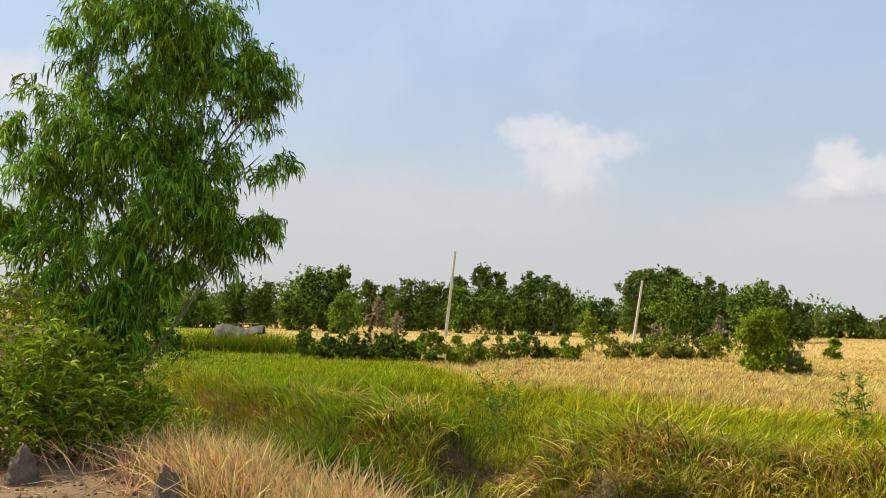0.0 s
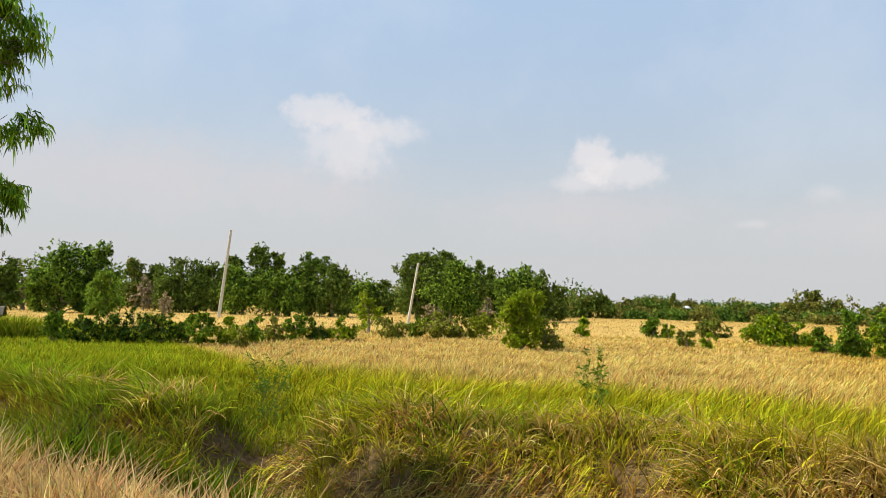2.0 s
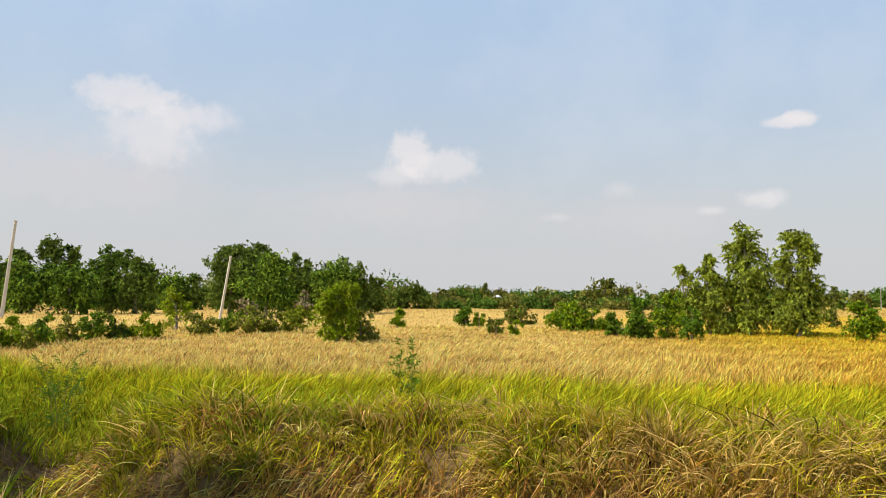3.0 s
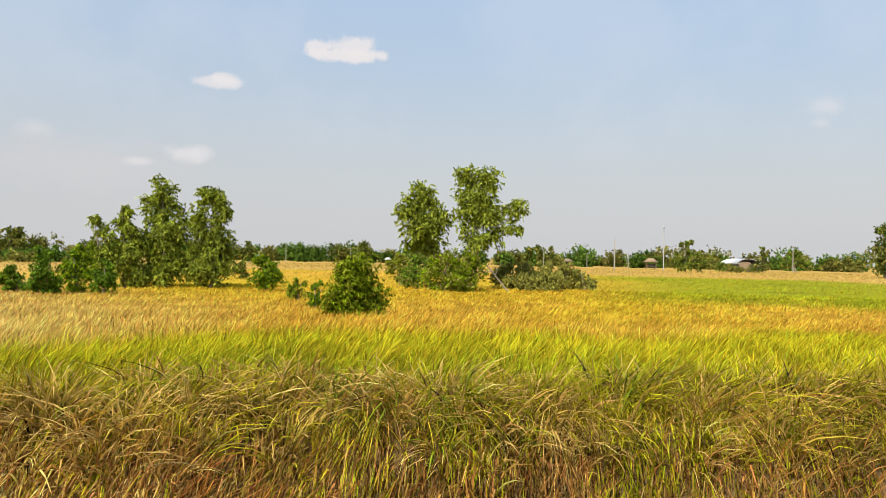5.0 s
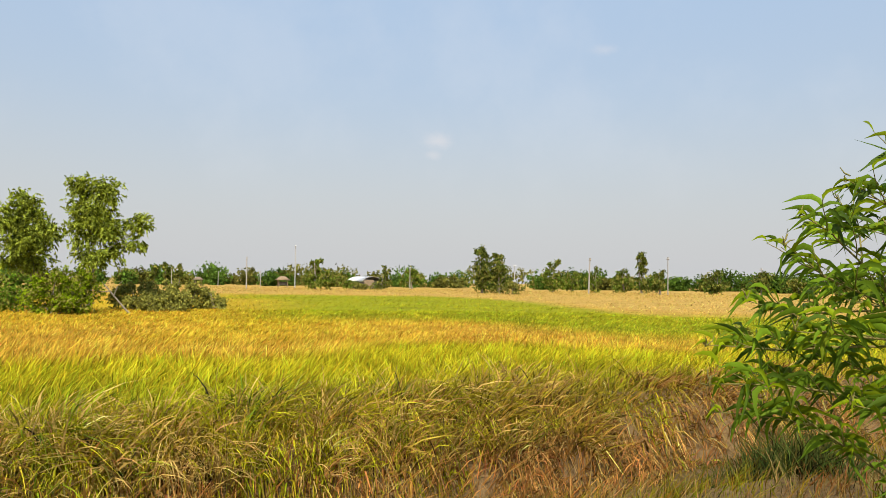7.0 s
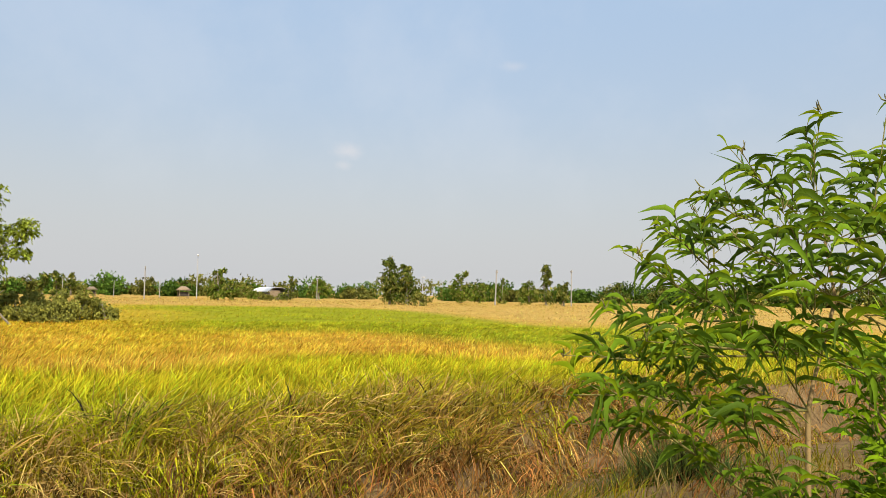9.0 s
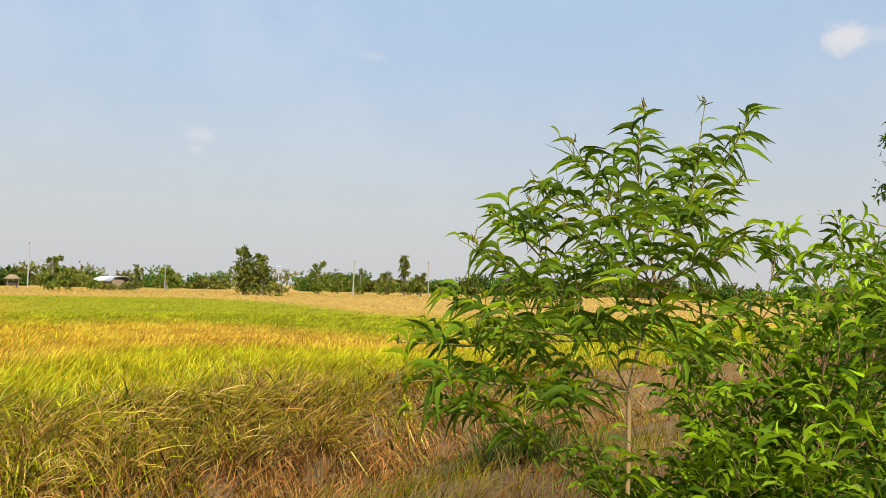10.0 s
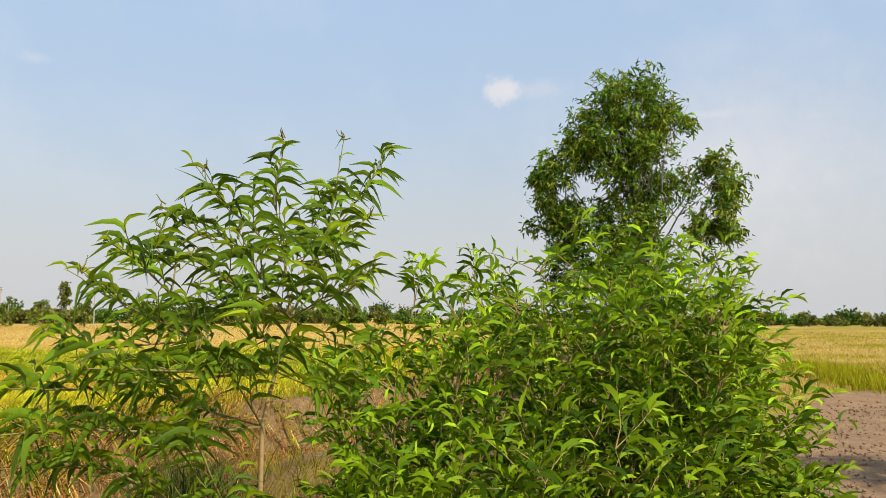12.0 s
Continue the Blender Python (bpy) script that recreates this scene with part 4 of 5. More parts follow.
tree("acacia_tree", 71.2, 32, blobs=[(70.6, 4.8, 1.2, 1.1), (69.5, 3.6, 1.1, 1.1), (71.2, 3.2, 1.2, 1.2), (70.4, 2.2, 1.2, 0.9), (71.3, 1.3, 1.0, 0.8), (69.9, 1.2, 0.8, 0.7)], shoots=1900, leaf=0.085, tint=AIRY_LEAF, label=LBL, seed=14, clump=170, stem=0.055, **A)
tree("acacia_tree", 74.4, 32, blobs=[(73.6, 6.5, 0.8, 0.7), (75.2, 6.0, 1.1, 0.9), (74.4, 4.8, 1.4, 1.1), (73.8, 3.2, 1.0, 1.0), (75.6, 3.4, 1.0, 1.1), (77.6, 3.9, 0.8, 0.7), (77.3, 2.4, 0.6, 0.7), (76.0, 1.9, 1.0, 0.8), (74.6, 1.6, 1.0, 0.7)], shoots=2400, leaf=0.085, tint=AIRY_LEAF * 1.1, label=LBL, seed=15, clump=210, stem=0.065, **A)
for az, high, half, d, c in ((72.3, 0.6, 1.7, 29, FRESH_LEAF * 0.45), (74.0, 0.9, 1.3, 30, FRESH_LEAF * 0.4), (70.4, 0.3, 1.3, 31, MID_LEAF), (68.9, 0.6, 0.9, 34, YELLOW_LEAF * 0.5), (76.8, -0.2, 1.0, 34, OLIVE_LEAF), (78.2, -0.3, 1.2, 34, OLIVE_LEAF),
                             (79.8, -0.1, 1.3, 36, OLIVE_LEAF), (81.2, -0.3, 1.3, 35, OLIVE_LEAF), (82.8, -0.7, 1.2, 35, OLIVE_LEAF), (77.5, -0.8, 1.3, 33, OLIVE_LEAF), (80.5, -1.0, 1.5, 32, OLIVE_LEAF), (78.8, -1.0, 1.3, 32, OLIVE_LEAF)):
    bushy("thicket_shrub", az, d, high + 0.1, half * 1.3, c * 1.3, "dense olive shrub of a thicket in the field", "shrub", MIDDLE, dense=1.4, group="field thicket", stem=0.04, tint2=OLIVE_LEAF * 1.2)

# far trees beyond the field
G = "far trees beyond the field"
FAR_EAST = (
    (30.6, 0.6, 1.0, 210, DARK_LEAF), (33.6, 1.1, 0.5, 200, DARK_LEAF), (42.2, 1.35, 1.5, 150, DARK_LEAF), (43.8, 0.9, 0.9, 150, DARK_LEAF), (47.0, 0.9, 0.8, 190, DARK_LEAF), (57.7, 1.1, 0.7, 150, DARK_LEAF), (66.1, 1.1, 0.6, 190, DARK_LEAF),
    (78.6, 1.1, 0.35, 190, DARK_LEAF), (79.5, 1.2, 0.4, 190, DARK_LEAF), (80.3, 1.1, 0.35, 190, DARK_LEAF), (90.0, 1.75, 0.75, 130, MID_LEAF), (91.0, 0.7, 0.9, 125, MID_LEAF), (92.6, 0.1, 0.5, 140, MID_LEAF), (94.9, 0.2, 0.6, 140, DARK_LEAF), (93.6, -0.25, 0.5, 135, OLIVE_LEAF), (95.3, 1.3, 0.35, 190, DARK_LEAF), (97.3, 1.0, 0.8, 170, MID_LEAF),
    (102.4, 2.7, 1.0, 100, DARK_LEAF * 1.2), (103.7, 2.4, 0.85, 100, DARK_LEAF * 1.2), (107.8, 1.6, 0.8, 150, MID_LEAF), (109.3, 0.9, 0.8, 160, MID_LEAF), (110.9, 1.2, 0.6, 150, MID_LEAF), (113.0, 1.1, 0.7, 150, MID_LEAF), (114.3, 2.4, 0.45, 128, DARK_LEAF),
)
FAR_SOUTH = (
    (115.6, 1.2, 0.6, 130, DARK_LEAF), (119.4, 1.3, 0.8, 150, DARK_LEAF), (122.4, 1.3, 0.7, 150, DARK_LEAF), (124.8, 1.0, 1.0, 160, DARK_LEAF), (128.0, 1.1, 1.0, 160, DARK_LEAF), (132.0, 0.9, 1.0, 170, DARK_LEAF), (136.0, 1.2, 0.9, 160, DARK_LEAF),
    (166.6, 0.45, 0.8, 190, DARK_LEAF), (168.2, 0.25, 0.8, 200, DARK_LEAF), (170.8, 0.3, 0.9, 200, DARK_LEAF), (163.0, 0.5, 1.2, 190, DARK_LEAF),
)
for az, high, half, d, c in FAR_EAST + FAR_SOUTH:
    bushy("far_tree", az, d, high + 0.1, half * 1.2, c * 0.6 + OLIVE_LEAF * 0.3, "distant dark green tree beyond the field", "tree", MIDDLE if az < 100 else LATE, dense=1.3, group=G, stem=0.2, tint2=OLIVE_LEAF)
bushy("dry_shrub", 104.7, 92, 0.2, 0.9, OLIVE_LEAF, "brownish shrub beside a pair of field trees", "shrub", LATE, dense=1.0)

bushy("low_shrub", 120.3, 17.5, -2.6, 1.5, OLIVE_LEAF * 1.3, "low brownish shrub spreading in green grass", "shrub", LATE, dense=1.0, stem=0.03, tint2=YELLOW_LEAF * 0.6)


def woods(name, az0, az1, d0, d1, high, n, label, seed):
    """A belt of woodland too far to count: overlapping leafy crowns of uneven height."""
    r = np.random.default_rng(seed)
    out = []
    for i in range(n):
        az, d = r.uniform(az0, az1), r.uniform(d0, d1)
        x, y = bearing(az, d, MIDDLE)
        tall = (1.55 + d * math.tan(radians(high))) * r.choice((0.5, 0.65, 0.8, 1.0, 1.25), p=(0.25, 0.3, 0.25, 0.14, 0.06))
        half = tall * r.uniform(0.45, 0.9)
        m = 125
        p, dd, _ = fill_blobs([(x, y, tall * 0.5, half, half, tall * 0.5)] + [(x + r.normal() * half * .6, y + r.normal() * half * .6, tall * r.uniform(0.55, 0.85), half * .45, half * .45, tall * 0.2) for q in range(3)], m, r)
        p[:, 2] = np.maximum(p[:, 2], 0.2)
        c = (DARK_LEAF * 1.1, DARK_LEAF * 1.5, OLIVE_LEAF * 0.9, OLIVE_LEAF * 0.6)[r.integers(0, 4)] * r.uniform(0.8, 1.3)
        lf = d * 0.0032
        out.append(shoot_leaves(p, unit(dd + (0, 0, .2)), np.full(m, lf * 2.2), 4, lf, lf * 1.15, c, 0.1, 0.5, r, (1, 0), fuzzy=1.0))
    me = mesh_from(name, *joined(out))
    return tagged(part(name, me, FAR_LEAF), label, "woodland", kind="stuff")


woods("far_woods", 24, 140, 205, 270, 0.78, 255, "belt of distant low woodland along the horizon", 5)
woods("far_woods_south", 138, 178, 200, 260, 0.45, 90, "belt of distant low woodland along the horizon", 6)
woods("wood_backing", -30, 25, 80, 100, 1.9, 145, "shady woodland behind the wood edge trees", 7)
woods("reed_thicket", 29, 47, 95, 130, 0.05, 80, "low reedy thicket across the far field", 8)

# ---- the tall acacia at the start of the walk and the tree down the track ----
tree("acacia_tree", -24.3, 9.3, EARLY, [(-21.5, 21, 6.0, 4.2), (-20, 15.8, 5.6, 3.8), (-15.2, 17.8, 2.2, 2.4), (-26.4, 17.6, 2.2, 3.6), (-13.4, 16.2, 1.3, 1.5), (-25.4, 12.5, 4.6, 3.8), (-28.6, 8.8, 3.2, 3.0), (-21, 9.5, 5.2, 3.6), (-13.6, 10.8, 1.8, 1.4), (-18, 6.6, 3.8, 2.4),
     (-13.8, 6.4, 1.7, 1.2), (-25.2, 4.2, 5.2, 3.2), (-22.3, 0.6, 2.6, 2.0), (-17.4, 4.0, 2.6, 1.5), (-20.3, 2.8, 3.2, 2.0), (-31.0, 5.5, 2.2, 2.4), (-31.5, 11.5, 2.0, 1.8), (-24.5, -1.2, 3.6, 2.4), (-26.0, -3.5, 3.4, 1.6)],
     4700, 13, 0.096, 0.0225, MID_LEAF * 1.85, "tall acacia with drooping sickle leaves beside the track", length=0.28, sag=0.35, hang=0.3, stem=0.07, limbs=24, seed=21, profile=(0.4, 1, 0.05), mat=LEAF, clump=400, tint2=FRESH_LEAF * 0.62, depth=0.8, fuzzy=0.6, gather=0.14, grow=1.1, droop=1.0, tone=0.34)
tree("acacia_tree", 154.6, 22, LATE, [(155.4, 15.9, 3.0, 2.4), (157.6, 14.2, 2.0, 1.8), (152.6, 13.2, 2.6, 2.8), (149.4, 10.9, 2.1, 2.0), (149.8, 7.4, 2.2, 2.4), (155.8, 10.8, 3.0, 3.0), (161.2, 10.3, 2.3, 2.1), (161.0, 6.8, 2.3, 2.1),
     (154.6, 6.4, 3.4, 2.6), (154.2, 2.8, 3.6, 2.0), (150.5, 4.2, 2.2, 1.6)],
     4500, 10, 0.14, 0.058, MID_LEAF * 1.1, "tall broad acacia tree at the side of the track", length=0.45, sag=0.25, hang=0.25, stem=0.11, limbs=24, seed=22, profile=(0.9, 0.35), mat=LEAF, clump=270, tint2=YELLOW_LEAF * 0.55, fuzzy=0.8, gather=0.17, grow=1.08, droop=0.3, tone=0.34)
tree("acacia_tree", 201.8, 8.7, LATE, [(201.8, 14, 6.0, 5.0), (199.8, 20, 5.0, 4.0), (204.8, 19, 5.0, 4.4), (201.8, 8, 5.5, 4.0)], 700, 12, 0.17, 0.042, MID_LEAF, "acacia tree shading the dirt track", length=0.6, sag=0.4, hang=0.5, stem=0.09, limbs=8, seed=23, profile=(0.3, 1, 0.05), mat=LEAF, clump=70)

# ---- near acacias, leaf by leaf ----


def unit_leaf(hook, bow, wide, tint, seed, k=5):
    """One sickle leaf a unit long: it leaves the twig at the origin, bows down and hooks to one side."""
    u = np.linspace(0, 1, k)
    prof = np.array((0.12, 0.85, 1.0, 0.68, 0.03) if k == 5 else (0.15, 1.0, 0.85, 0.03)) * wide * 0.5
    mid = np.stack([u * (1 - 0.30 * hook * u), 0.16 * np.sin(u * np.pi) - hook * u * u, bow * u * u], 1)
    along = unit(np.gradient(mid, axis=0))
    across = np.stack([-along[:, 1], along[:, 0], 0 * u], 1) * prof[:, None]
    ridge = np.stack([0 * u, 0 * u, prof * 0.3], 1)
    if k == 4:
        twist = np.stack([0 * u, 0 * u, prof * 0.4], 1)
        v = np.stack([mid - across + twist, mid + across - twist], 1).reshape(-1, 3)
        q = [(i * 2, i * 2 + 1, i * 2 + 3, i * 2 + 2) for i in range(k - 1)]
        return v, np.array(q), np.repeat(tint[None] * (1.15 - 0.25 * u[:, None]), 2, 0)
    v = np.stack([mid - across + ridge, mid, mid + across + ridge], 1).reshape(-1, 3)
    q = [(i * 3 + j, i * 3 + j + 1, i * 3 + j + 4, i * 3 + j + 3) for i in range(k - 1) for j in range(2)]
    c = np.repeat(tint[None] * (1.15 - 0.25 * u[:, None]), 3, 0)
    return v, np.array(q), c


def leaf_set(tints, seed, hook=(0.25, 0.6), wide=0.165, k=5):
    r = np.random.default_rng(seed)
    return [unit_leaf(r.uniform(*hook), r.uniform(-0.18, 0.18), wide * r.uniform(0.85, 1.2), t * r.uniform(0.85, 1.15), i, k) for i, t in enumerate(tints)]


def frames_along(line, n, leaf, r, start=0.2, up=0.28, out=0.9, roll=0.35, fwd=0.55, messy=0.5, low=-0.15):
    """Poses for leaves set alternately along a twig."""
    line = np.asarray(line)
    k = len(line)
    got = []
    for i in range(n):
        u = start + (1 - start) * (i + r.uniform(0.1, 0.9)) / n
        f = u * (k - 1)
        a = min(int(f), k - 2)
        p = line[a] + (line[a + 1] - line[a]) * (f - a)
        t = unit(line[a + 1] - line[a])
        side = unit(np.cross(t, (0.15 * r.normal(), 0.15 * r.normal(), 1.0)))
        turn = (1 if i % 2 else -1) * side + messy * r.normal(size=3)
        d = unit(t * fwd + turn * out + np.array((0, 0, up)))
        d = unit(np.array((d[0], d[1], max(d[2], low))))
        s = unit(np.array((0, 0, 1.0)) - d * d[2]) + r.normal(0, roll, 3)
        s = unit(s - d * np.dot(s, d))
        nrm = np.cross(d, s)
        L = leaf * r.uniform(0.7, 1.2) * (1.0 - 0.45 * max(0, u - 0.8) / 0.2)
        got.append((p, d * L, s * L, nrm * L, u))
    return got


def leafy(top, frames, leaves, mat, single, r, fresh_from=None):
    """Hang leaves on a plant: some as leaves of their own, the others joined into its foliage."""
    order = r.permutation(len(frames))
    m = len(leaves)
    inv = np.array(top.matrix_basis.inverted())
    meshes = []
    for v, q, c in leaves:
        me = mesh_from("leaf", v, q.ravel(), np.full(len(q), 4), c, True)
        me.materials.append(mat)
        meshes.append(me)

    def pick(u):
        fresh = max(1, m // 3)
        return int(r.integers(m - fresh, m)) if u > 0.86 else int(r.integers(0, m - fresh))

    V, Q, C, off = [], [], [], 0
    for i, k in enumerate(order):
        p, d, s, nrm, u = frames[k]
        kind = pick(u)
        if i < single:
            ob = new("leaf", meshes[kind])
            ob.parent = top
            ob.matrix_basis = Matrix(((d[0], s[0], nrm[0], p[0]), (d[1], s[1], nrm[1], p[1]), (d[2], s[2], nrm[2], p[2]), (0, 0, 0, 1)))
            ob.matrix_basis = top.matrix_basis.inverted() @ ob.matrix_basis
        else:
            v, q, c = leaves[kind]
            w = v @ np.stack([d, s, nrm]) + p
            w = w @ inv[:3, :3].T + inv[:3, 3]
            V.append(w), Q.append(q + off), C.append(c)
            off += len(w)
    if V:
        q = np.concatenate(Q)
        part("foliage", mesh_from("foliage", np.concatenate(V), q.ravel(), np.full(len(q), 4), np.concatenate(C), True), mat, top)


def spot(az, el, d, eye=(0.355, -0.539, 1.524)):
    return np.array((eye[0] + d * math.sin(radians(az)), eye[1] + d * math.cos(radians(az)), eye[2] + d * math.tan(radians(el))))


def local_tube(top, lines, name, mat, sides=6, label=""):
    chunks = []
    inv = np.array(top.matrix_basis.inverted())
    for ln, rad in lines:
        ln = np.asarray(ln) @ inv[:3, :3].T + inv[:3, 3]
        chunks.append(tube(ln, rad, sides))
    v, l, z, _ = joined(chunks)
    return part(name, mesh_from(name, v, l, z, None, True), mat, top, label)


def sapling():
    r = np.random.default_rng(31)
    bx, by = 2.19, -2.11

    def view(az, el, d):
        """A place by bearing, the upper part swayed a little by the wind."""
        k = radians(2.2) * float(step(-4, 8, el))
        da, de = az - 127.8, el + 7.6
        return spot(127.8 + da * math.cos(k) + de * math.sin(k), -7.6 + de * math.cos(k) - da * math.sin(k), d, (0.315, -0.681, 1.567))

    top = root("acacia_sapling", bx, by, ground_z(bx, by), "slender young acacia sapling with arching sickle leaves", "sapling")
    n0 = np.array((bx, by, ground_z(bx, by) - 0.05))
    n1, n2, n3 = view(127.6, -7.8, 2.36), view(129.4, 0.0, 2.40), view(128.6, 4.2, 2.43)
    w1, w2 = view(123.6, -1.6, 2.26), view(120.8, 1.6, 2.2)
    low1, m2 = n1 * 0.7 + n0 * 0.3, n1 * 0.5 + n2 * 0.5

    def through_points(points, k=5):
        out = [np.asarray(points[0])[None]]
        for p, q in zip(points[:-1], points[1:]):
            out.append(bend_line(p, q, 0, 0.012, k, r)[1:])
        return np.concatenate(out)

    trunk = through_points((n0, n1, n2, n3))
    local_tube(top, [(trunk, np.interp(np.linspace(0, 1, len(trunk)), (0, 0.35, 0.4, 1), (0.0088, 0.0074, 0.0058, 0.0038)))], "trunk", TWIG, 8, "pale brown slender trunk")
    stems = (
        (n3, view(127.4, 8.8, 2.42), view(127.9, 13.4, 2.40)), (n2, view(131.6, 7.0, 2.5), view(132.4, 14.0, 2.55)), (view(131.9, 6.6, 2.5), view(134.4, 10.4, 2.6), view(136.2, 13.2, 2.65)),
        (n3, view(124.4, 7.8, 2.3), view(122.2, 10.6, 2.2)), (n3, view(122.4, 5.8, 2.3), view(119.6, 7.6, 2.25)), (w2, view(118.6, 3.6, 2.15), view(116.0, 5.2, 2.1)), (n1, w1, w2),
        (w1, view(118.0, 0.6, 2.1), view(114.8, 3.0, 2.05)), (w1, view(116.4, -2.2, 2.2), view(113.0, -1.2, 2.2)), (m2, view(115.6, -4.8, 2.15), view(109.4, -4.6, 2.1)), (n1, view(115.0, -7.4, 2.05), view(109.4, -7.6, 2.0)),
        (low1, view(117.6, -10.2, 2.15), view(110.0, -9.6, 2.1)), (n2, view(134.0, -2.4, 2.55), view(137.6, -0.6, 2.7)), (m2, view(131.6, -5.4, 2.3), view(134.4, -4.2, 2.35)), (n2, view(124.6, 2.8, 2.2), view(121.8, 4.4, 2.1)),
        (n2, view(133.2, 2.0, 2.3), view(135.4, 4.2, 2.3)), (low1, view(123.4, -9.4, 2.05), view(119.2, -8.6, 1.95)), (n3, view(130.4, 6.0, 2.6), view(130.4, 9.6, 2.65)), (n1, view(120.6, -5.6, 2.5), view(116.4, -4.8, 2.55)),
        (n2, view(127.0, 3.0, 2.2), view(125.0, 6.4, 2.15)), (w1, view(121.0, -1.0, 2.5), view(118.6, 1.0, 2.6)), (n3, view(131.4, 4.6, 2.3), view(134.8, 8.2, 2.3)), (m2, view(125.4, -3.6, 2.1), view(122.8, -2.0, 2.0)),
        (n2, view(125.6, 0.6, 2.45), view(122.6, 2.0, 2.5)), (n2, view(131.6, 1.6, 2.2), view(134.0, 2.6, 2.15)), (m2, view(128.0, -2.0, 2.15), view(126.4, 0.4, 2.1)), (w2, view(121.0, 4.0, 2.35), view(119.6, 6.2, 2.4)),
        (n1, view(118.8, -7.8, 2.3), view(112.6, -6.2, 2.35)), (m2, view(119.2, -3.6, 2.0), view(115.4, -3.4, 1.95)),
    )
    frames = []
    how = dict(up=0.38, out=0.75, roll=0.45, messy=0.5, fwd=0.6, low=-0.35)
    for points in stems:
        ln = through_points((points[0], points[1], points[1] + (points[2] - points[1]) * 0.97), 6)
        size = np.linalg.norm(np.diff(ln, axis=0), axis=1).sum()
        twigs, buds = [], []
        lines = [(ln, np.linspace(0.0045 if size > 0.6 else 0.0032, 0.0013, len(ln)))]
        frames += frames_along(ln, max(8, int(size * 0.7 / 0.040)), 0.101, r, 0.35, **how)
        count_twigs = max(5, int(size / 0.064))
        for k in range(count_twigs):
            u = 0.15 + 0.6 * (k + r.random() * 0.6) / count_twigs
            i = min(int(u * (len(ln) - 1)), len(ln) - 2)
            t = unit(ln[i + 1] - ln[i])
            side = unit(np.cross(t, (0.0, 0.0, 1.0))) * (1 if k % 2 else -1)
            way = unit(t * 0.85 + side * 0.65 + r.normal(0, 0.18, 3) + np.array((0, 0, 0.38)))
            sub = bend_line(ln[i], ln[i] + way * r.uniform(0.09, 0.19) * (1.25 - 0.6 * u), -0.05, 0.03, 5, r)
            twigs.append((sub, np.linspace(0.0021, 0.0010, 5)))
            frames += frames_along(sub, 5, 0.098, r, 0.15, **how)
        # tiny unopened leaves at the end of the branch
        b = ln[-1]
        for k in range(4):
            p = b + r.normal(0, 0.004, 3)
            e = p + unit(r.normal(0, 0.5, 3) + (0, 0, 1.0)) * r.uniform(0.015, 0.04)
            buds.append((bend_line(p, e, 0, 0.1, 3, r), np.array((0.0022, 0.0022, 0.001))))
        branch = local_tube(top, lines, "branch", GREEN_TWIG, 5)
        for twig in twigs:
            local_tube(top, [twig], "twig", GREEN_TWIG, 4).parent = branch
        local_tube(top, buds, "shoot_tip", GREEN_TWIG, 4).parent = branch
    leaves = [MID_LEAF * 0.85, DARK_LEAF * 1.4, MID_LEAF * 1.1, MID_LEAF * 1.3, MID_LEAF, FRESH_LEAF * 0.5, MID_LEAF * 1.5, FRESH_LEAF * 0.7, FRESH_LEAF * 0.85, FRESH_LEAF * 0.75]
    leaves = leaf_set([c * np.array((0.95, 0.88, 0.6)) for c in leaves], 41, (0.5, 1.0), 0.152)
    leafy(top, frames, leaves, LEAF, 300, r)
    return top


sapling()


def leafy_shrub(name, x, y, tall, half, stems, leaf, tints, label, group, seed, single=0, shoots=9, per=9, mat=None, thin=1.0):
    """A many stemmed acacia shrub of upright leafy shoots."""
    r = np.random.default_rng(seed)
    z0 = ground_z(x, y)
    top = root(name, x, y, z0, label, "shrub", group)
    base = np.array((x, y, z0 - 0.03))
    frames = []
    for k in range(stems):
        a = 2 * math.pi * (k + r.uniform(0, 0.8)) / stems
        reach = half * r.uniform(0.25, 1.0)
        end = base + np.array((math.cos(a) * reach, math.sin(a) * reach, tall * r.uniform(0.72, 1.0) * (1 - 0.35 * (reach / half) ** 2)))
        ln = bend_line(base + (math.cos(a) * 0.05, math.sin(a) * 0.05, 0), end, 0.02, 0.05, 8, r)
        lines = [(ln, np.linspace(0.010, 0.002, 8) * thin)]
        frames += frames_along(ln[3:], 10, leaf, r, 0.2, 0.2, 0.75, fwd=0.75, roll=0.6, messy=0.6, low=-0.6)
        for j in range(shoots):
            i = r.integers(1, 8)
            s = ln[i]
            out = np.array((math.cos(a), math.sin(a), 0)) * r.uniform(0, 0.8) + np.append(r.normal(0, 0.6, 2), 0)
            e = s + unit(out + np.array((0, 0, r.uniform(0.3, 1.1)))) * half * r.uniform(0.45, 0.85)
            sub = bend_line(s, e, 0.08, 0.04, 5, r)
            lines.append((sub, np.linspace(0.005, 0.0015, 5) * thin))
            frames += frames_along(sub, per, leaf, r, 0.15, 0.1, 0.8, fwd=0.75, roll=0.6, messy=0.6, low=-0.7)
        local_tube(top, lines, "stem", TWIG if thin == 0.7 else GREEN_TWIG, 3)
    leafy(top, frames, leaf_set(tints, seed + 1, (0.02, 0.35), 0.17, 4), mat or LEAF, single, r)
    return top


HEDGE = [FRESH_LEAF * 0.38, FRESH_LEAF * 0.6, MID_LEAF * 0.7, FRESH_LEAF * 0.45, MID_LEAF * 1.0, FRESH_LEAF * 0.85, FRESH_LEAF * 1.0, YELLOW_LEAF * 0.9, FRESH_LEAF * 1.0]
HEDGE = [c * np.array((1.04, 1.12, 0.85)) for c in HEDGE]
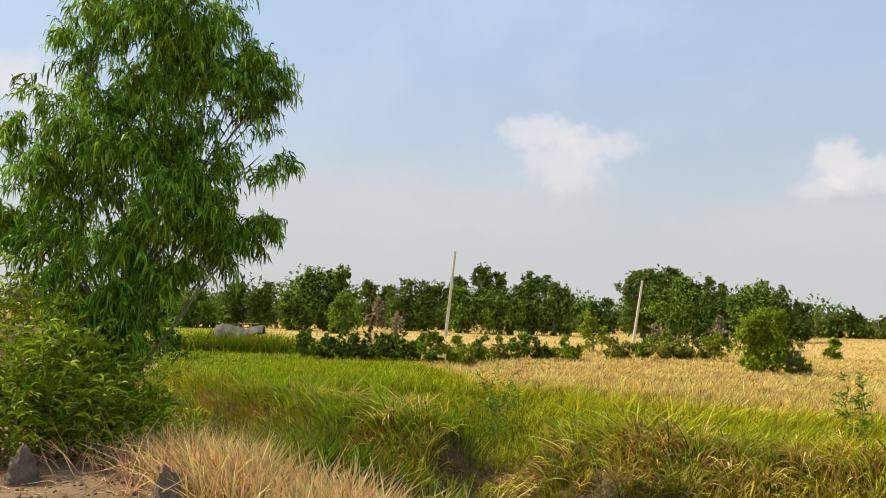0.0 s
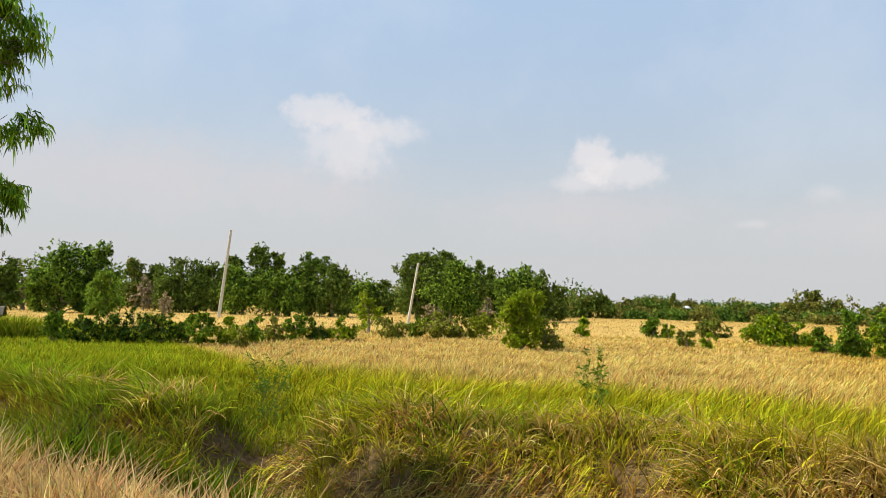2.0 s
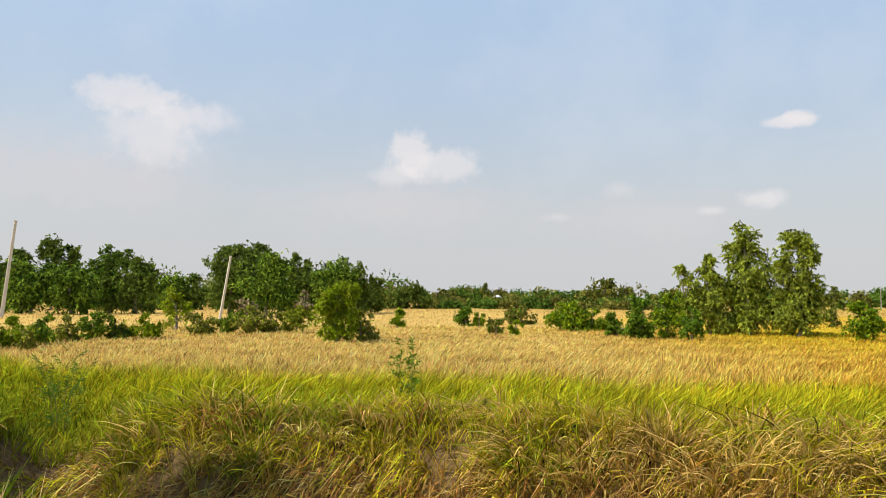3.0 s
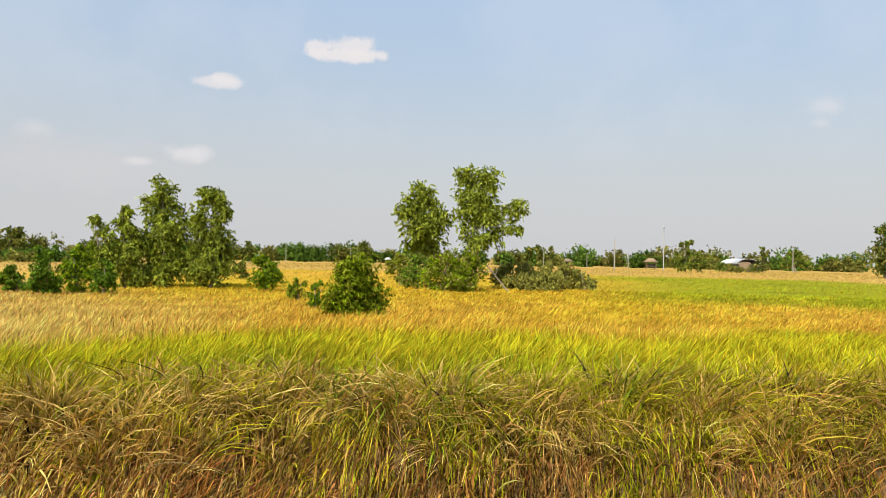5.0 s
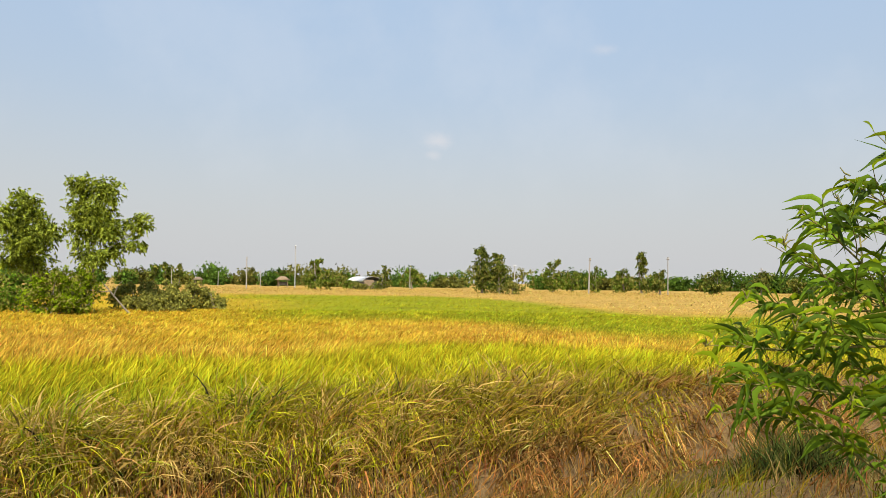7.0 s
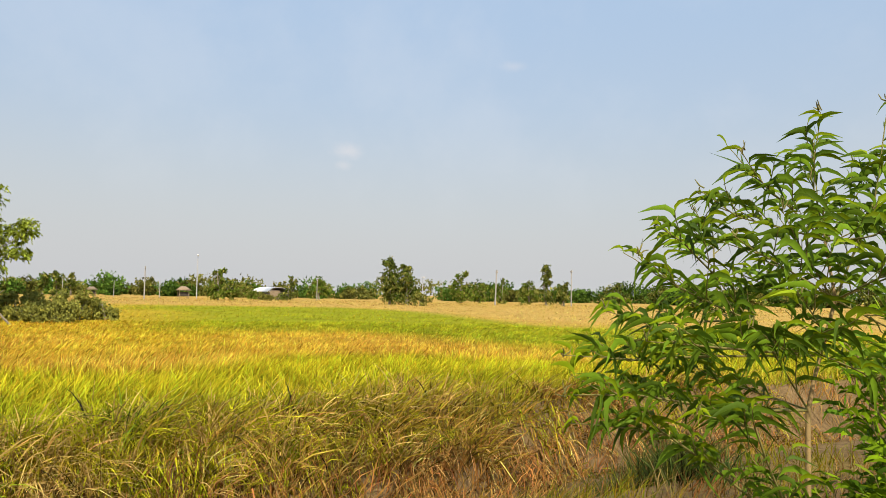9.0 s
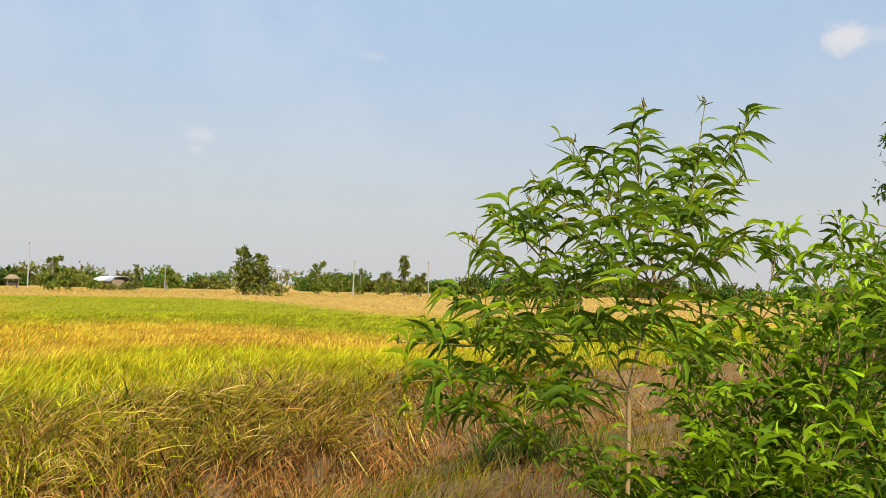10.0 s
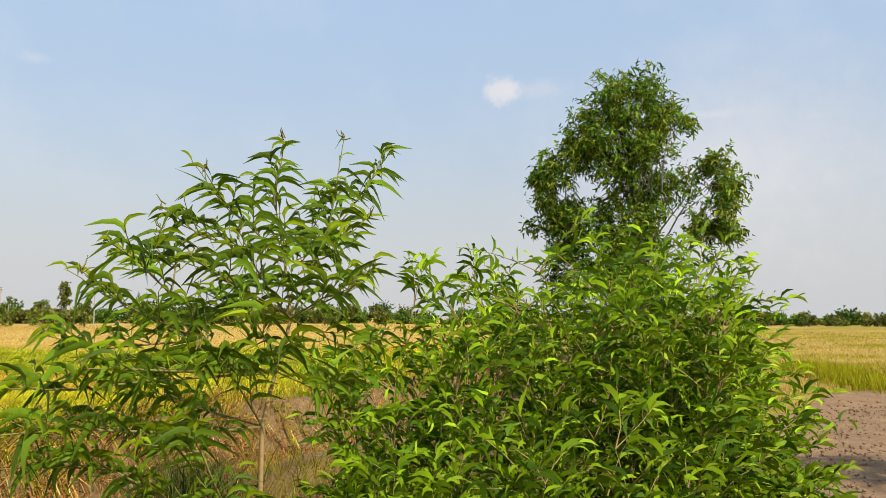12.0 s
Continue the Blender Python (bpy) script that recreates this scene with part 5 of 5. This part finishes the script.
for i, (az, d, tall, half) in enumerate((
    (138.5, 3.8, 1.80, 0.50), (144.0, 4.0, 1.72, 0.55), (151.0, 4.1, 2.12, 0.58), (155.6, 4.2, 2.08, 0.60), (157.8, 4.5, 1.98, 0.52), (159.8, 4.7, 1.66, 0.44), (147.4, 5.0, 1.95, 0.60), (157.0, 5.2, 1.9, 0.60),
    (135.2, 3.2, 0.85, 0.38), (140.5, 3.2, 1.05, 0.45), (150.0, 3.3, 1.20, 0.50), (157.5, 3.6, 1.25, 0.50), (145.0, 3.1, 0.95, 0.42), (161.0, 4.0, 1.1, 0.45), (161.8, 4.4, 1.35, 0.38), (158.4, 4.1, 1.80, 0.50), (163.6, 4.3, 0.75, 0.34), (136.8, 3.7, 0.75, 0.42), (133.2, 4.3, 0.6, 0.42),
)):
    x, y = bearing(az, d, (0.32, -0.68))
    # low shrubs: same tints at 0.7, the hedge foot's shade put into leaf colour
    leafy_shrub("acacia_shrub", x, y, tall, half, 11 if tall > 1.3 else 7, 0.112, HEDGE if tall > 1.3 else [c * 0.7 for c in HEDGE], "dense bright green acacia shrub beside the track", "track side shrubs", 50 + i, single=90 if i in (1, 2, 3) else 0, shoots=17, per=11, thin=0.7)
for i, (az, d, tall, half) in enumerate(((-32.6, 9.2, 2.0, 0.62), (-30.4, 8.9, 1.9, 0.62), (-28.2, 8.8, 1.75, 0.6), (-25.8, 8.5, 1.5, 0.55), (-23.6, 8.6, 1.25, 0.48), (-22.0, 8.9, 0.9, 0.4), (-27.2, 8.6, 1.0, 0.5), (-24.6, 8.6, 0.8, 0.45), (-30.2, 8.5, 1.15, 0.55), (-26.6, 10.6, 2.1, 0.7), (-23.4, 10.8, 1.7, 0.6), (-20.6, 10.4, 1.0, 0.5))):
    x, y = bearing(az, d)
    leafy_shrub("acacia_shrub", x, y, tall, half, 8, 0.135, [c * np.array((1.60, 1.35, 1.25)) for c in HEDGE], "bright green acacia shrub below a tall tree", "shrubs below the tall tree", 80 + i, shoots=11, per=9)


def small_plant(name, az, d, tall, half, stems, seed, tints, label, eye=EARLY):
    x, y = bearing(az, d, eye)
    return leafy_shrub(name, x, y, tall, half, stems, 0.075, tints, label, "", seed, shoots=7, per=10, thin=0.45)


SMALL = [MID_LEAF * 1.1, MID_LEAF * 0.8, MID_LEAF * 1.3, MID_LEAF, FRESH_LEAF * .6, FRESH_LEAF * .7]
small_plant("seedling_tree", 28.6, 9.7, 0.92, 0.20, 5, 101, SMALL, "thin leafy seedling standing above the bank grass")
small_plant("leafy_bush", 4.2, 10.9, 1.0, 0.45, 8, 102, [MID_LEAF * 0.8, DARK_LEAF * 1.4, MID_LEAF, MID_LEAF * 1.2, MID_LEAF * 1.3, MID_LEAF], "dark leafy bush on the lip of the bank")

# ---- earth mounds on the track side ----


def mound(az, d, tall, wide, seed):
    x, y = bearing(az, d)
    z0 = ground_z(x, y)
    r = np.random.default_rng(seed)
    bm = bmesh.new()
    bmesh.ops.create_icosphere(bm, subdivisions=5, radius=1.0)
    for v in bm.verts:
        h = (v.co.z + 1) / 2
        slim = (1.1 - 0.72 * h ** 1.2)
        n = noise.noise(Vector((v.co.x * 2 + seed, v.co.y * 2, v.co.z * 3))) * 0.22 + noise.noise(v.co * 6 + Vector((seed, 0, 0))) * 0.12 + noise.noise(v.co * 14) * 0.08
        k = wide * (slim + n * 0.7)
        v.co = Vector((v.co.x * k + 0.04 * h, v.co.y * k, (h * (1 + n * 0.25)) * tall - 0.05))
    me = bpy.data.meshes.new("earth_mound")
    bm.to_mesh(me)
    bm.free()
    for p in me.polygons:
        p.use_smooth = True
    ob = part("earth_mound", me, MOUND)
    ob.matrix_basis = pose(x, y, z0, 0, 0, seed * 40)
    return tagged(ob, "small crumbly brown termite mound on bare soil", "mound", "earth mounds")


mound(-28.7, 7.5, 0.40, 0.15, 3)
mound(-19.5, 6.1, 0.44, 0.14, 5)
mound(-16.3, 6.3, 0.16, 0.07, 8)

# ---- tarpaulin shelter beyond the ditch ----


def shelter(az, d):
    x, y = bearing(az, d)
    z0 = ground_z(x, y)
    top = root("tarpaulin_shelter", x, y, z0, "low shelter of sagging dark grey tarpaulin on poles", "shelter", turn=-az - 8)
    w, dp = 1.8, 1.2
    n, m = 61, 17
    u, v = np.meshgrid(np.linspace(-1, 1, n), np.linspace(-1, 1, m), indexing="ij")
    crest = 0.68 + 0.14 * np.abs(np.cos(u * 2.2 + 0.9)) - 0.30 * step(-0.7, -1.0, u)
    edge = 0.58 - 0.26 * step(-0.05, 0.2, u) + 0.02 * np.cos(u * 14) * step(0.0, 0.3, u)
    z = crest - np.where(v < 0, edge * 0.8, 0.3) * np.abs(v) ** 1.5 + 0.02 * np.sin(u * 15 + v * 5) * np.abs(v) + 0.005 * np.sin(u * 31)
    crease = 0.03 * np.sin(u * 23 + 2 * np.sin(u * 5)) * step(-0.2, -0.9, v)
    co = np.stack([u * w * 0.5, v * dp * 0.5 + crease, z], -1).reshape(-1, 3)
    i, j = np.meshgrid(np.arange(n - 1), np.arange(m - 1), indexing="ij")
    q = np.stack([i * m + j, (i + 1) * m + j, (i + 1) * m + j + 1, i * m + j + 1], -1).reshape(-1, 4)
    tarp = part("tarpaulin", mesh_from("tarpaulin", co, q.ravel(), np.full(len(q), 4), None, True), TARP, top, "creased dark grey tarpaulin")
    sol = tarp.modifiers.new("thick", "SOLIDIFY")
    sol.thickness = 0.012
    for px, py, ph in ((-0.45, 0.02, 0.84), (0.70, 0.02, 0.90), (0.70, -0.48, 0.46), (0.15, -0.50, 0.42)):
        part("post", mesh_from("post", *tube([(px, py, -0.1), (px + .02, py, ph * .5), (px, py, ph)], (0.03, 0.028, 0.025), 7)[:3], None, True), TIMBER, top)
    part("rail", mesh_from("rail", *tube([(-0.5, 0.0, 0.80), (0.1, 0.0, 0.83), (0.74, 0.0, 0.86)], (0.025, 0.025, 0.022), 6)[:3], None, True), TIMBER, top)
    return top


shelter(-15.3, 26.5)

# ---- poles ----


def pole(az, d, az_top, el_top, eye, thick=0.19, label="weathered concrete utility pole leaning slightly", arm=False, group="field poles", mat=None):
    x, y = bearing(az, d, eye)
    z0 = ground_z(x, y) if d < 80 else 0.05
    x2, y2 = bearing(az_top, d, eye)
    h = EYE_Z + d * math.tan(radians(el_top)) - z0
    top = root("utility_pole", x, y, z0, label, "pole", group)
    bm = bmesh.new()
    bmesh.ops.create_cube(bm, size=1)
    for v in bm.verts:
        t = v.co.z + 0.5
        k = thick * (0.68 if d > 60 else 1.0) * (1 - 0.32 * t)
        v.co = Vector((v.co.x * k + (x2 - x) * t, v.co.y * k + (y2 - y) * t, t * (h + 0.3) - 0.3))
    bmesh.ops.bevel(bm, geom=bm.edges[:], offset=thick * 0.12, segments=1, affect="EDGES")
    me = bpy.data.meshes.new("shaft")
    bm.to_mesh(me)
    bm.free()
    mat = mat or (CONCRETE if d < 60 else POLE_GREY)
    part("shaft", me, mat, top)
    part("cap", box_mesh("cap", thick * 0.8, thick * 0.8, 0.05, 0.01, (x2 - x, y2 - y, h)), mat, top)
    if arm:
        arm_ob = part("cross_arm", box_mesh("cross_arm", 0.9, 0.07, 0.08, 0.01, (x2 - x, y2 - y, h - 0.35)), TIMBER, top)
        for k in (-0.38, 0.38):
            part("insulator", mesh_from("insulator", *tube([(x2 - x + k, y2 - y, h - 0.31), (x2 - x + k, y2 - y, h - 0.2), (x2 - x + k, y2 - y, h - 0.13)], (0.04, 0.05, 0.02), 8)[:3], None, True), CONCRETE, arm_ob)
    return top


pole(0.15, 50, 0.75, 4.9, EARLY, 0.22)
pole(14.0, 45, 14.7, 2.95, EARLY, 0.15)
pole(110.4, 120, 110.5, 2.0, LATE, 0.34, "straight pale concrete utility pole in the far field", True)
pole(116.1, 130, 116.1, 2.1, LATE, 0.26, "straight pale concrete utility pole in the far field", True)
pole(122.4, 150, 122.4, 1.35, LATE, 0.26, "straight pale concrete utility pole in the far field", True)
pole(85.0, 130, 85.0, 1.7, MIDDLE, 0.30, "straight pale concrete utility pole in the far field", True)
pole(97.1, 150, 97.1, 1.05, MIDDLE, 0.26, "straight pale concrete utility pole in the far field", True)
for az, el, d in ((79.8, 0.7, 160), (83.0, 0.6, 170), (65.2, 0.7, 170), (60.4, 0.8, 180), (86.0, 0.7, 160)):
    pole(az, d, az, el, MIDDLE, 0.22, "thin pale concrete utility pole far across the field", False)
for az, el, d in ((28.9, 0.6, 100), (29.4, 0.5, 104), (29.9, 0.5, 110), (30.5, 0.45, 112)):
    pole(az, d, az, el, EARLY, 0.16, "thin grey timber fence pole at the field's end", False, "fence poles", TIMBER)


def lamp_mast(az, d, el, eye):
    x, y = bearing(az, d, eye)
    h = EYE_Z + d * math.tan(radians(el))
    top = root("lamp_mast", x, y, 0.05, "tall thin steel lamp mast beside a distant hut", "mast")
    part("mast", mesh_from("mast", *tube([(0, 0, -0.2), (0, 0, h * 0.5), (0, 0, h)], (0.11, 0.09, 0.06), 8)[:3], None, True), STEEL, top)
    for k in (-1, 1):
        arm = part("arm", mesh_from("arm", *tube([(0, 0, h - 0.25), (k * 0.25, 0, h - 0.05), (k * 0.5, 0, h - 0.02)], (0.04, 0.035, 0.03), 6)[:3], None, True), STEEL, top)
        part("lamp_head", box_mesh("lamp_head", 0.5, 0.28, 0.14, 0.03, (k * 0.65, 0, h - 0.02)), ROOF_METAL, top)
    return top


lamp_mast(88.5, 150, 2.6, MIDDLE)
lamp_mast(104.9, 140, 1.35, LATE)


def arched_shed(az, d, eye):
    x, y = bearing(az, d, eye)
    top = root("arched_shed", x, y, 0.05, "distant farm shed with a pale arched metal roof", "shed", turn=-az + 24)
    w, dp, h = 4.6, 7.0, 1.5
    part("wall", box_mesh("wall", w, dp, h, 0.03, (0, 0, h / 2)), SHED_WALL, top)
    a = np.linspace(0.35, np.pi - 0.35, 15)
    ring = []
    for k, off in ((1.0, 0), (0.96, 0)):
        ring.append(np.stack([np.cos(a) * (w * 0.56) * k, np.sin(a) * 1.5 * k + h - 0.42], 1))
    prof = np.concatenate([ring[0], ring[1][::-1]])
    n = len(prof)
    v = np.concatenate([np.stack([prof[:, 0], np.full(n, yy), prof[:, 1]], 1) for yy in (-dp * 0.55, dp * 0.55)])
    q = [(i, (i + 1) % n, (i + 1) % n + n, i + n) for i in range(n)]
    q += [(i, i + 1, n - 2 - i, n - 1 - i) for i in range(14)] + [(i + n, n - 1 - i + n, n - 2 - i + n, i + 1 + n) for i in range(14)]
    part("roof", mesh_from("roof", v, np.array(q).ravel(), np.full(len(q), 4)), ROOF_METAL, top, "pale arched sheet metal roof")
    part("doorway", box_mesh("doorway", 2.2, 0.06, 1.9, 0.01, (-0.6, -dp / 2 - 0.03, 0.95)), TIMBER, top)
    return top


arched_shed(93.7, 160, MIDDLE)


def hut(az, d, eye, s, roofmat, label):
    x, y = bearing(az, d, eye)
    top = root("hut", x, y, 0.05, label, "hut", "distant huts", turn=-az + 10)
    for px in (-1, 1):
        for py in (-1, 1):
            part("post", box_mesh("post", 0.14, 0.14, 1.9 * s, 0.02, (px * 0.95 * s, py * 0.95 * s, 0.95 * s)), TIMBER, top)
    part("wall", box_mesh("wall", 1.7 * s, 1.7 * s, 0.8 * s, 0.02, (0, 0, 1.05 * s)), SHED_WALL, top)
    v = np.array([(-1.5, -1.5, 1.75), (1.5, -1.5, 1.75), (1.5, 1.5, 1.75), (-1.5, 1.5, 1.75), (-0.45, 0, 2.65), (0.45, 0, 2.65)]) * s
    f = [(0, 1, 5, 4), (2, 3, 4, 5), (1, 2, 5), (3, 0, 4), (3, 2, 1, 0)]
    part("roof", mesh_from("roof", v, np.concatenate([np.array(a) for a in f]), [len(a) for a in f]), roofmat, top)
    return top


hut(87.6, 150, MIDDLE, 0.9, THATCH, "distant open hut with a brown thatched roof")
hut(81.6, 190, MIDDLE, 0.8, TIMBER, "distant small hut with a weathered board roof")
hut(68.0, 195, MIDDLE, 0.6, ROOF_METAL, "distant small hut with a pale metal roof")
hut(34.5, 210, EARLY, 1.0, ROOF_METAL, "distant small hut with a pale metal roof")

# fallen dead branch by the thicket
fx, fy = bearing(76.2, 30.5, MIDDLE)
dead = root("dead_branch", fx, fy, ground_z(fx, fy), "bare pale dead branch lying against the thicket", "branch", turn=-76)
part("bough", mesh_from("bough", *joined([tube(bend_line((0.55, 0, -0.05), (-0.45, 0.1, 1.15), 0, 0.04, 7), np.linspace(0.05, 0.02, 7), 6), tube(bend_line((-0.05, 0.03, 0.6), (0.25, 0.1, 1.2), 0, 0.05, 5), np.linspace(0.025, 0.01, 5), 5),
                                              tube(bend_line((-0.2, 0.05, 0.8), (-0.75, 0.1, 0.85), 0, 0.05, 5), np.linspace(0.02, 0.008, 5), 5)])[:3], None, True), BARK, dead)

# ---- grass and weeds of the near verge ----


def along_line(line, n, width, r):
    seg = np.linalg.norm(np.diff(line, axis=0), axis=1)
    k = r.choice(len(seg), n, p=seg / seg.sum())
    t = r.random((n, 1))
    p = line[k] * (1 - t) + line[k + 1] * t
    return p[:, 0] + r.normal(0, width, n), p[:, 1] + r.normal(0, width, n)


SHOULDER = np.array([(-2.9, 7.9), (-2.1, 6.9), (-1.2, 5.9), (-0.4, 5.0), (0.3, 4.3)])
x, y = along_line(SHOULDER, 5600, 0.24, rng)
n = len(x)
c = jitter(np.repeat(np.array((0.68, 0.49, 0.21))[None], n, 0), 0.3)
grass("dry_verge_grass", x, y, 0.50 * (0.5 + noise2(x, y, 0.6)) * rng.uniform(0.6, 1.2, n), rng.uniform(0.008, 0.017, n), c * np.array((0.45, 0.36, 0.25)), c * 1.1, lean_field(x, y, 0.18), "dry straw coloured grass on the track's shoulder", profile=(0.7, 1, 0.6, 0.05))
x, y = along_line(np.array([(-4.4, 8.3), (-3.2, 7.7), (-2.0, 6.6), (-1.4, 5.9)]), 700, 0.28, rng)
n = len(x)
c = jitter(np.repeat(np.array((0.55, 0.38, 0.21))[None], n, 0), 0.3)
grass("dead_stalks", x, y, rng.uniform(0.25, 0.85, n), np.full(n, 0.011), c, c * 1.25, lean_field(x, y, 0.5), "brown dead grass stalks at the track side", profile=(1, 0.8, 0.1), spread=0.6)
x, y = scatter(32000, 60, 172, 1.6, 9, 1.2)
_, s = land(x, y)
dr, _ = from_line(x, y, ROAD)
keep = (s < -1.15) & (dr > 1.8)
x, y = x[keep], y[keep]
n = len(x)
m = noise2(x, y, 0.7)
c = jitter(np.where((m > 0.62)[:, None], OLIVE * 0.6, np.where((m > 0.48)[:, None], STRAW * 0.40, BROWN * 0.6)), 0.4)
grass("verge_grass", x, y, (0.12 + 0.35 * m) * rng.uniform(0.5, 1.2, n), np.full(n, 0.008), c * 0.8, c, lean_field(x, y, 0.4), "short dry grass and weeds on the verge")
x, y = along_line(np.array([bearing(118.5, 7.4, LATE), bearing(123.5, 7.0, LATE)]), 1500, 0.22, rng)
n = len(x)
c = jitter(np.repeat(np.array((0.055, 0.068, 0.016))[None], n, 0), 0.35)
grass("ditch_rushes", x, y, rng.uniform(0.3, 0.65, n), np.full(n, 0.013), c, c * 1.3, lean_field(x, y, 0.2), "dark green rushes in the ditch bottom")
x, y = scatter(5000, -40, 10, 3.5, 10, 1.5)
dr, _ = from_line(x, y, ROAD)
keep = np.abs(dr) < 2.3
x, y = x[keep], y[keep]
n = len(x)
c = jitter(np.repeat(STRAW[None] * 0.8, n, 0), 0.3)
grass("straw_litter", x, y, rng.uniform(0.03, 0.12, n), np.full(n, 0.005), c, c, np.stack([rng.normal(0, 3, n), rng.normal(0, 3, n), -0.5 * np.ones(n)], 1), "dry straw litter on the bare soil", profile=(1, 0.6), sink=-0.045)
x, y = along_line(np.array([bearing(166.6, 27, LATE), bearing(169.0, 22.5, LATE), bearing(173, 19, LATE)]), 5200, 0.5, rng)
n = len(x)
m = noise2(x, y, 0.8)
c = jitter(np.where((m > 0.45)[:, None], LIME * 0.85, OLIVE), 0.25)
grass("track_side_grass", x, y, (0.25 + 0.4 * m) * rng.uniform(0.6, 1.2, n), np.full(n, 0.018), c * 0.7, c, lean_field(x, y, 0.3), "rough green grass clumps at the edge of the track")
x, y = scatter(40000, 158, 176, 14, 120, 1.9)
dr, _ = from_line(x, y, ROAD)
keep = np.abs(dr) > 2.1
x, y = x[keep], y[keep]
n = len(x)
m = noise2(x, y, 4.0)
c = jitter(np.where((m > 0.52)[:, None], OLIVE * 1.1, STRAW * 0.85), 0.2)
grass("stubble_field_grass", x, y, 0.16 * rng.uniform(0.5, 1.4, n), 0.012 * (np.hypot(x, y) / 10) ** 0.9, c, c, lean_field(x, y, 0.2), "pale dry stubble field beyond the track", profile=(1, 0.1))
x, y = scatter(110000, -34, 10, 7.0, 20, 1.6)
_, s = land(x, y)
dr, _ = from_line(x, y, ROAD)
keep = (s < -1.0) & (s > -8) & (dr > 1.5)
x, y = x[keep], y[keep]
n = len(x)
m = noise2(x, y, 0.9)
rank = step(-1.7, -2.5, s[keep])
c = jitter(blend(np.where((m > 0.5)[:, None], OLIVE * 0.8, BROWN * 0.8), np.where((m > 0.52)[:, None], GREEN, np.where((m > 0.42)[:, None], OLIVE * 1.1, STRAW * 0.6)), rank), 0.4)
grass("ditch_side_weeds", x, y, (0.2 + 0.6 * m) * (0.35 + 0.65 * rank) * rng.uniform(0.5, 1.2, n), np.full(n, 0.018), c * 0.6, c * 1.1, lean_field(x, y, 0.3), "rank green weeds between the track and the ditch")


def pebbles(name, n, label):
    """Small stones scattered over the track, pressed into the soil."""
    r = np.random.default_rng(9)
    x, y = along_line(ROAD[3:9], n, 0.75, r)
    base = np.array([(1, 0, 0), (-1, 0, 0), (0, 1, 0), (0, -1, 0), (0, 0, 1), (0, 0, -1)], float)
    tri = np.array([(0, 2, 4), (2, 1, 4), (1, 3, 4), (3, 0, 4), (2, 0, 5), (1, 2, 5), (3, 1, 5), (0, 3, 5)])
    z, _ = land(x, y)
    size = r.uniform(0.006, 0.026, (n, 1, 1)) * r.uniform(0.6, 1.3, (n, 6, 3))
    v = base[None] * size + np.stack([x, y, z + 0.045], 1)[:, None]
    f = tri[None] + (np.arange(n) * 6)[:, None, None]
    me = mesh_from(name, v.reshape(-1, 3), f.ravel(), np.full(n * 8, 3))
    return tagged(part(name, me, SOIL), label, "stones", kind="stuff")


pebbles("pebbles", 4200, "small brown stones scattered over the dirt track")

sx, sy = bearing(-15.3, 25.2)
x, y = sx + rng.normal(0, 1.0, 2600), sy + rng.normal(0, 0.4, 2600)
c = jitter(np.where((rng.random((len(x), 1)) < 0.7), GREEN * 0.7, OLIVE), 0.3)
grass("shelter_weeds", x, y, rng.uniform(0.45, 0.9, len(x)), np.full(len(x), 0.03), c * 0.7, c, lean_field(x, y, 0.2), "rank green weeds in front of a tarpaulin shelter")
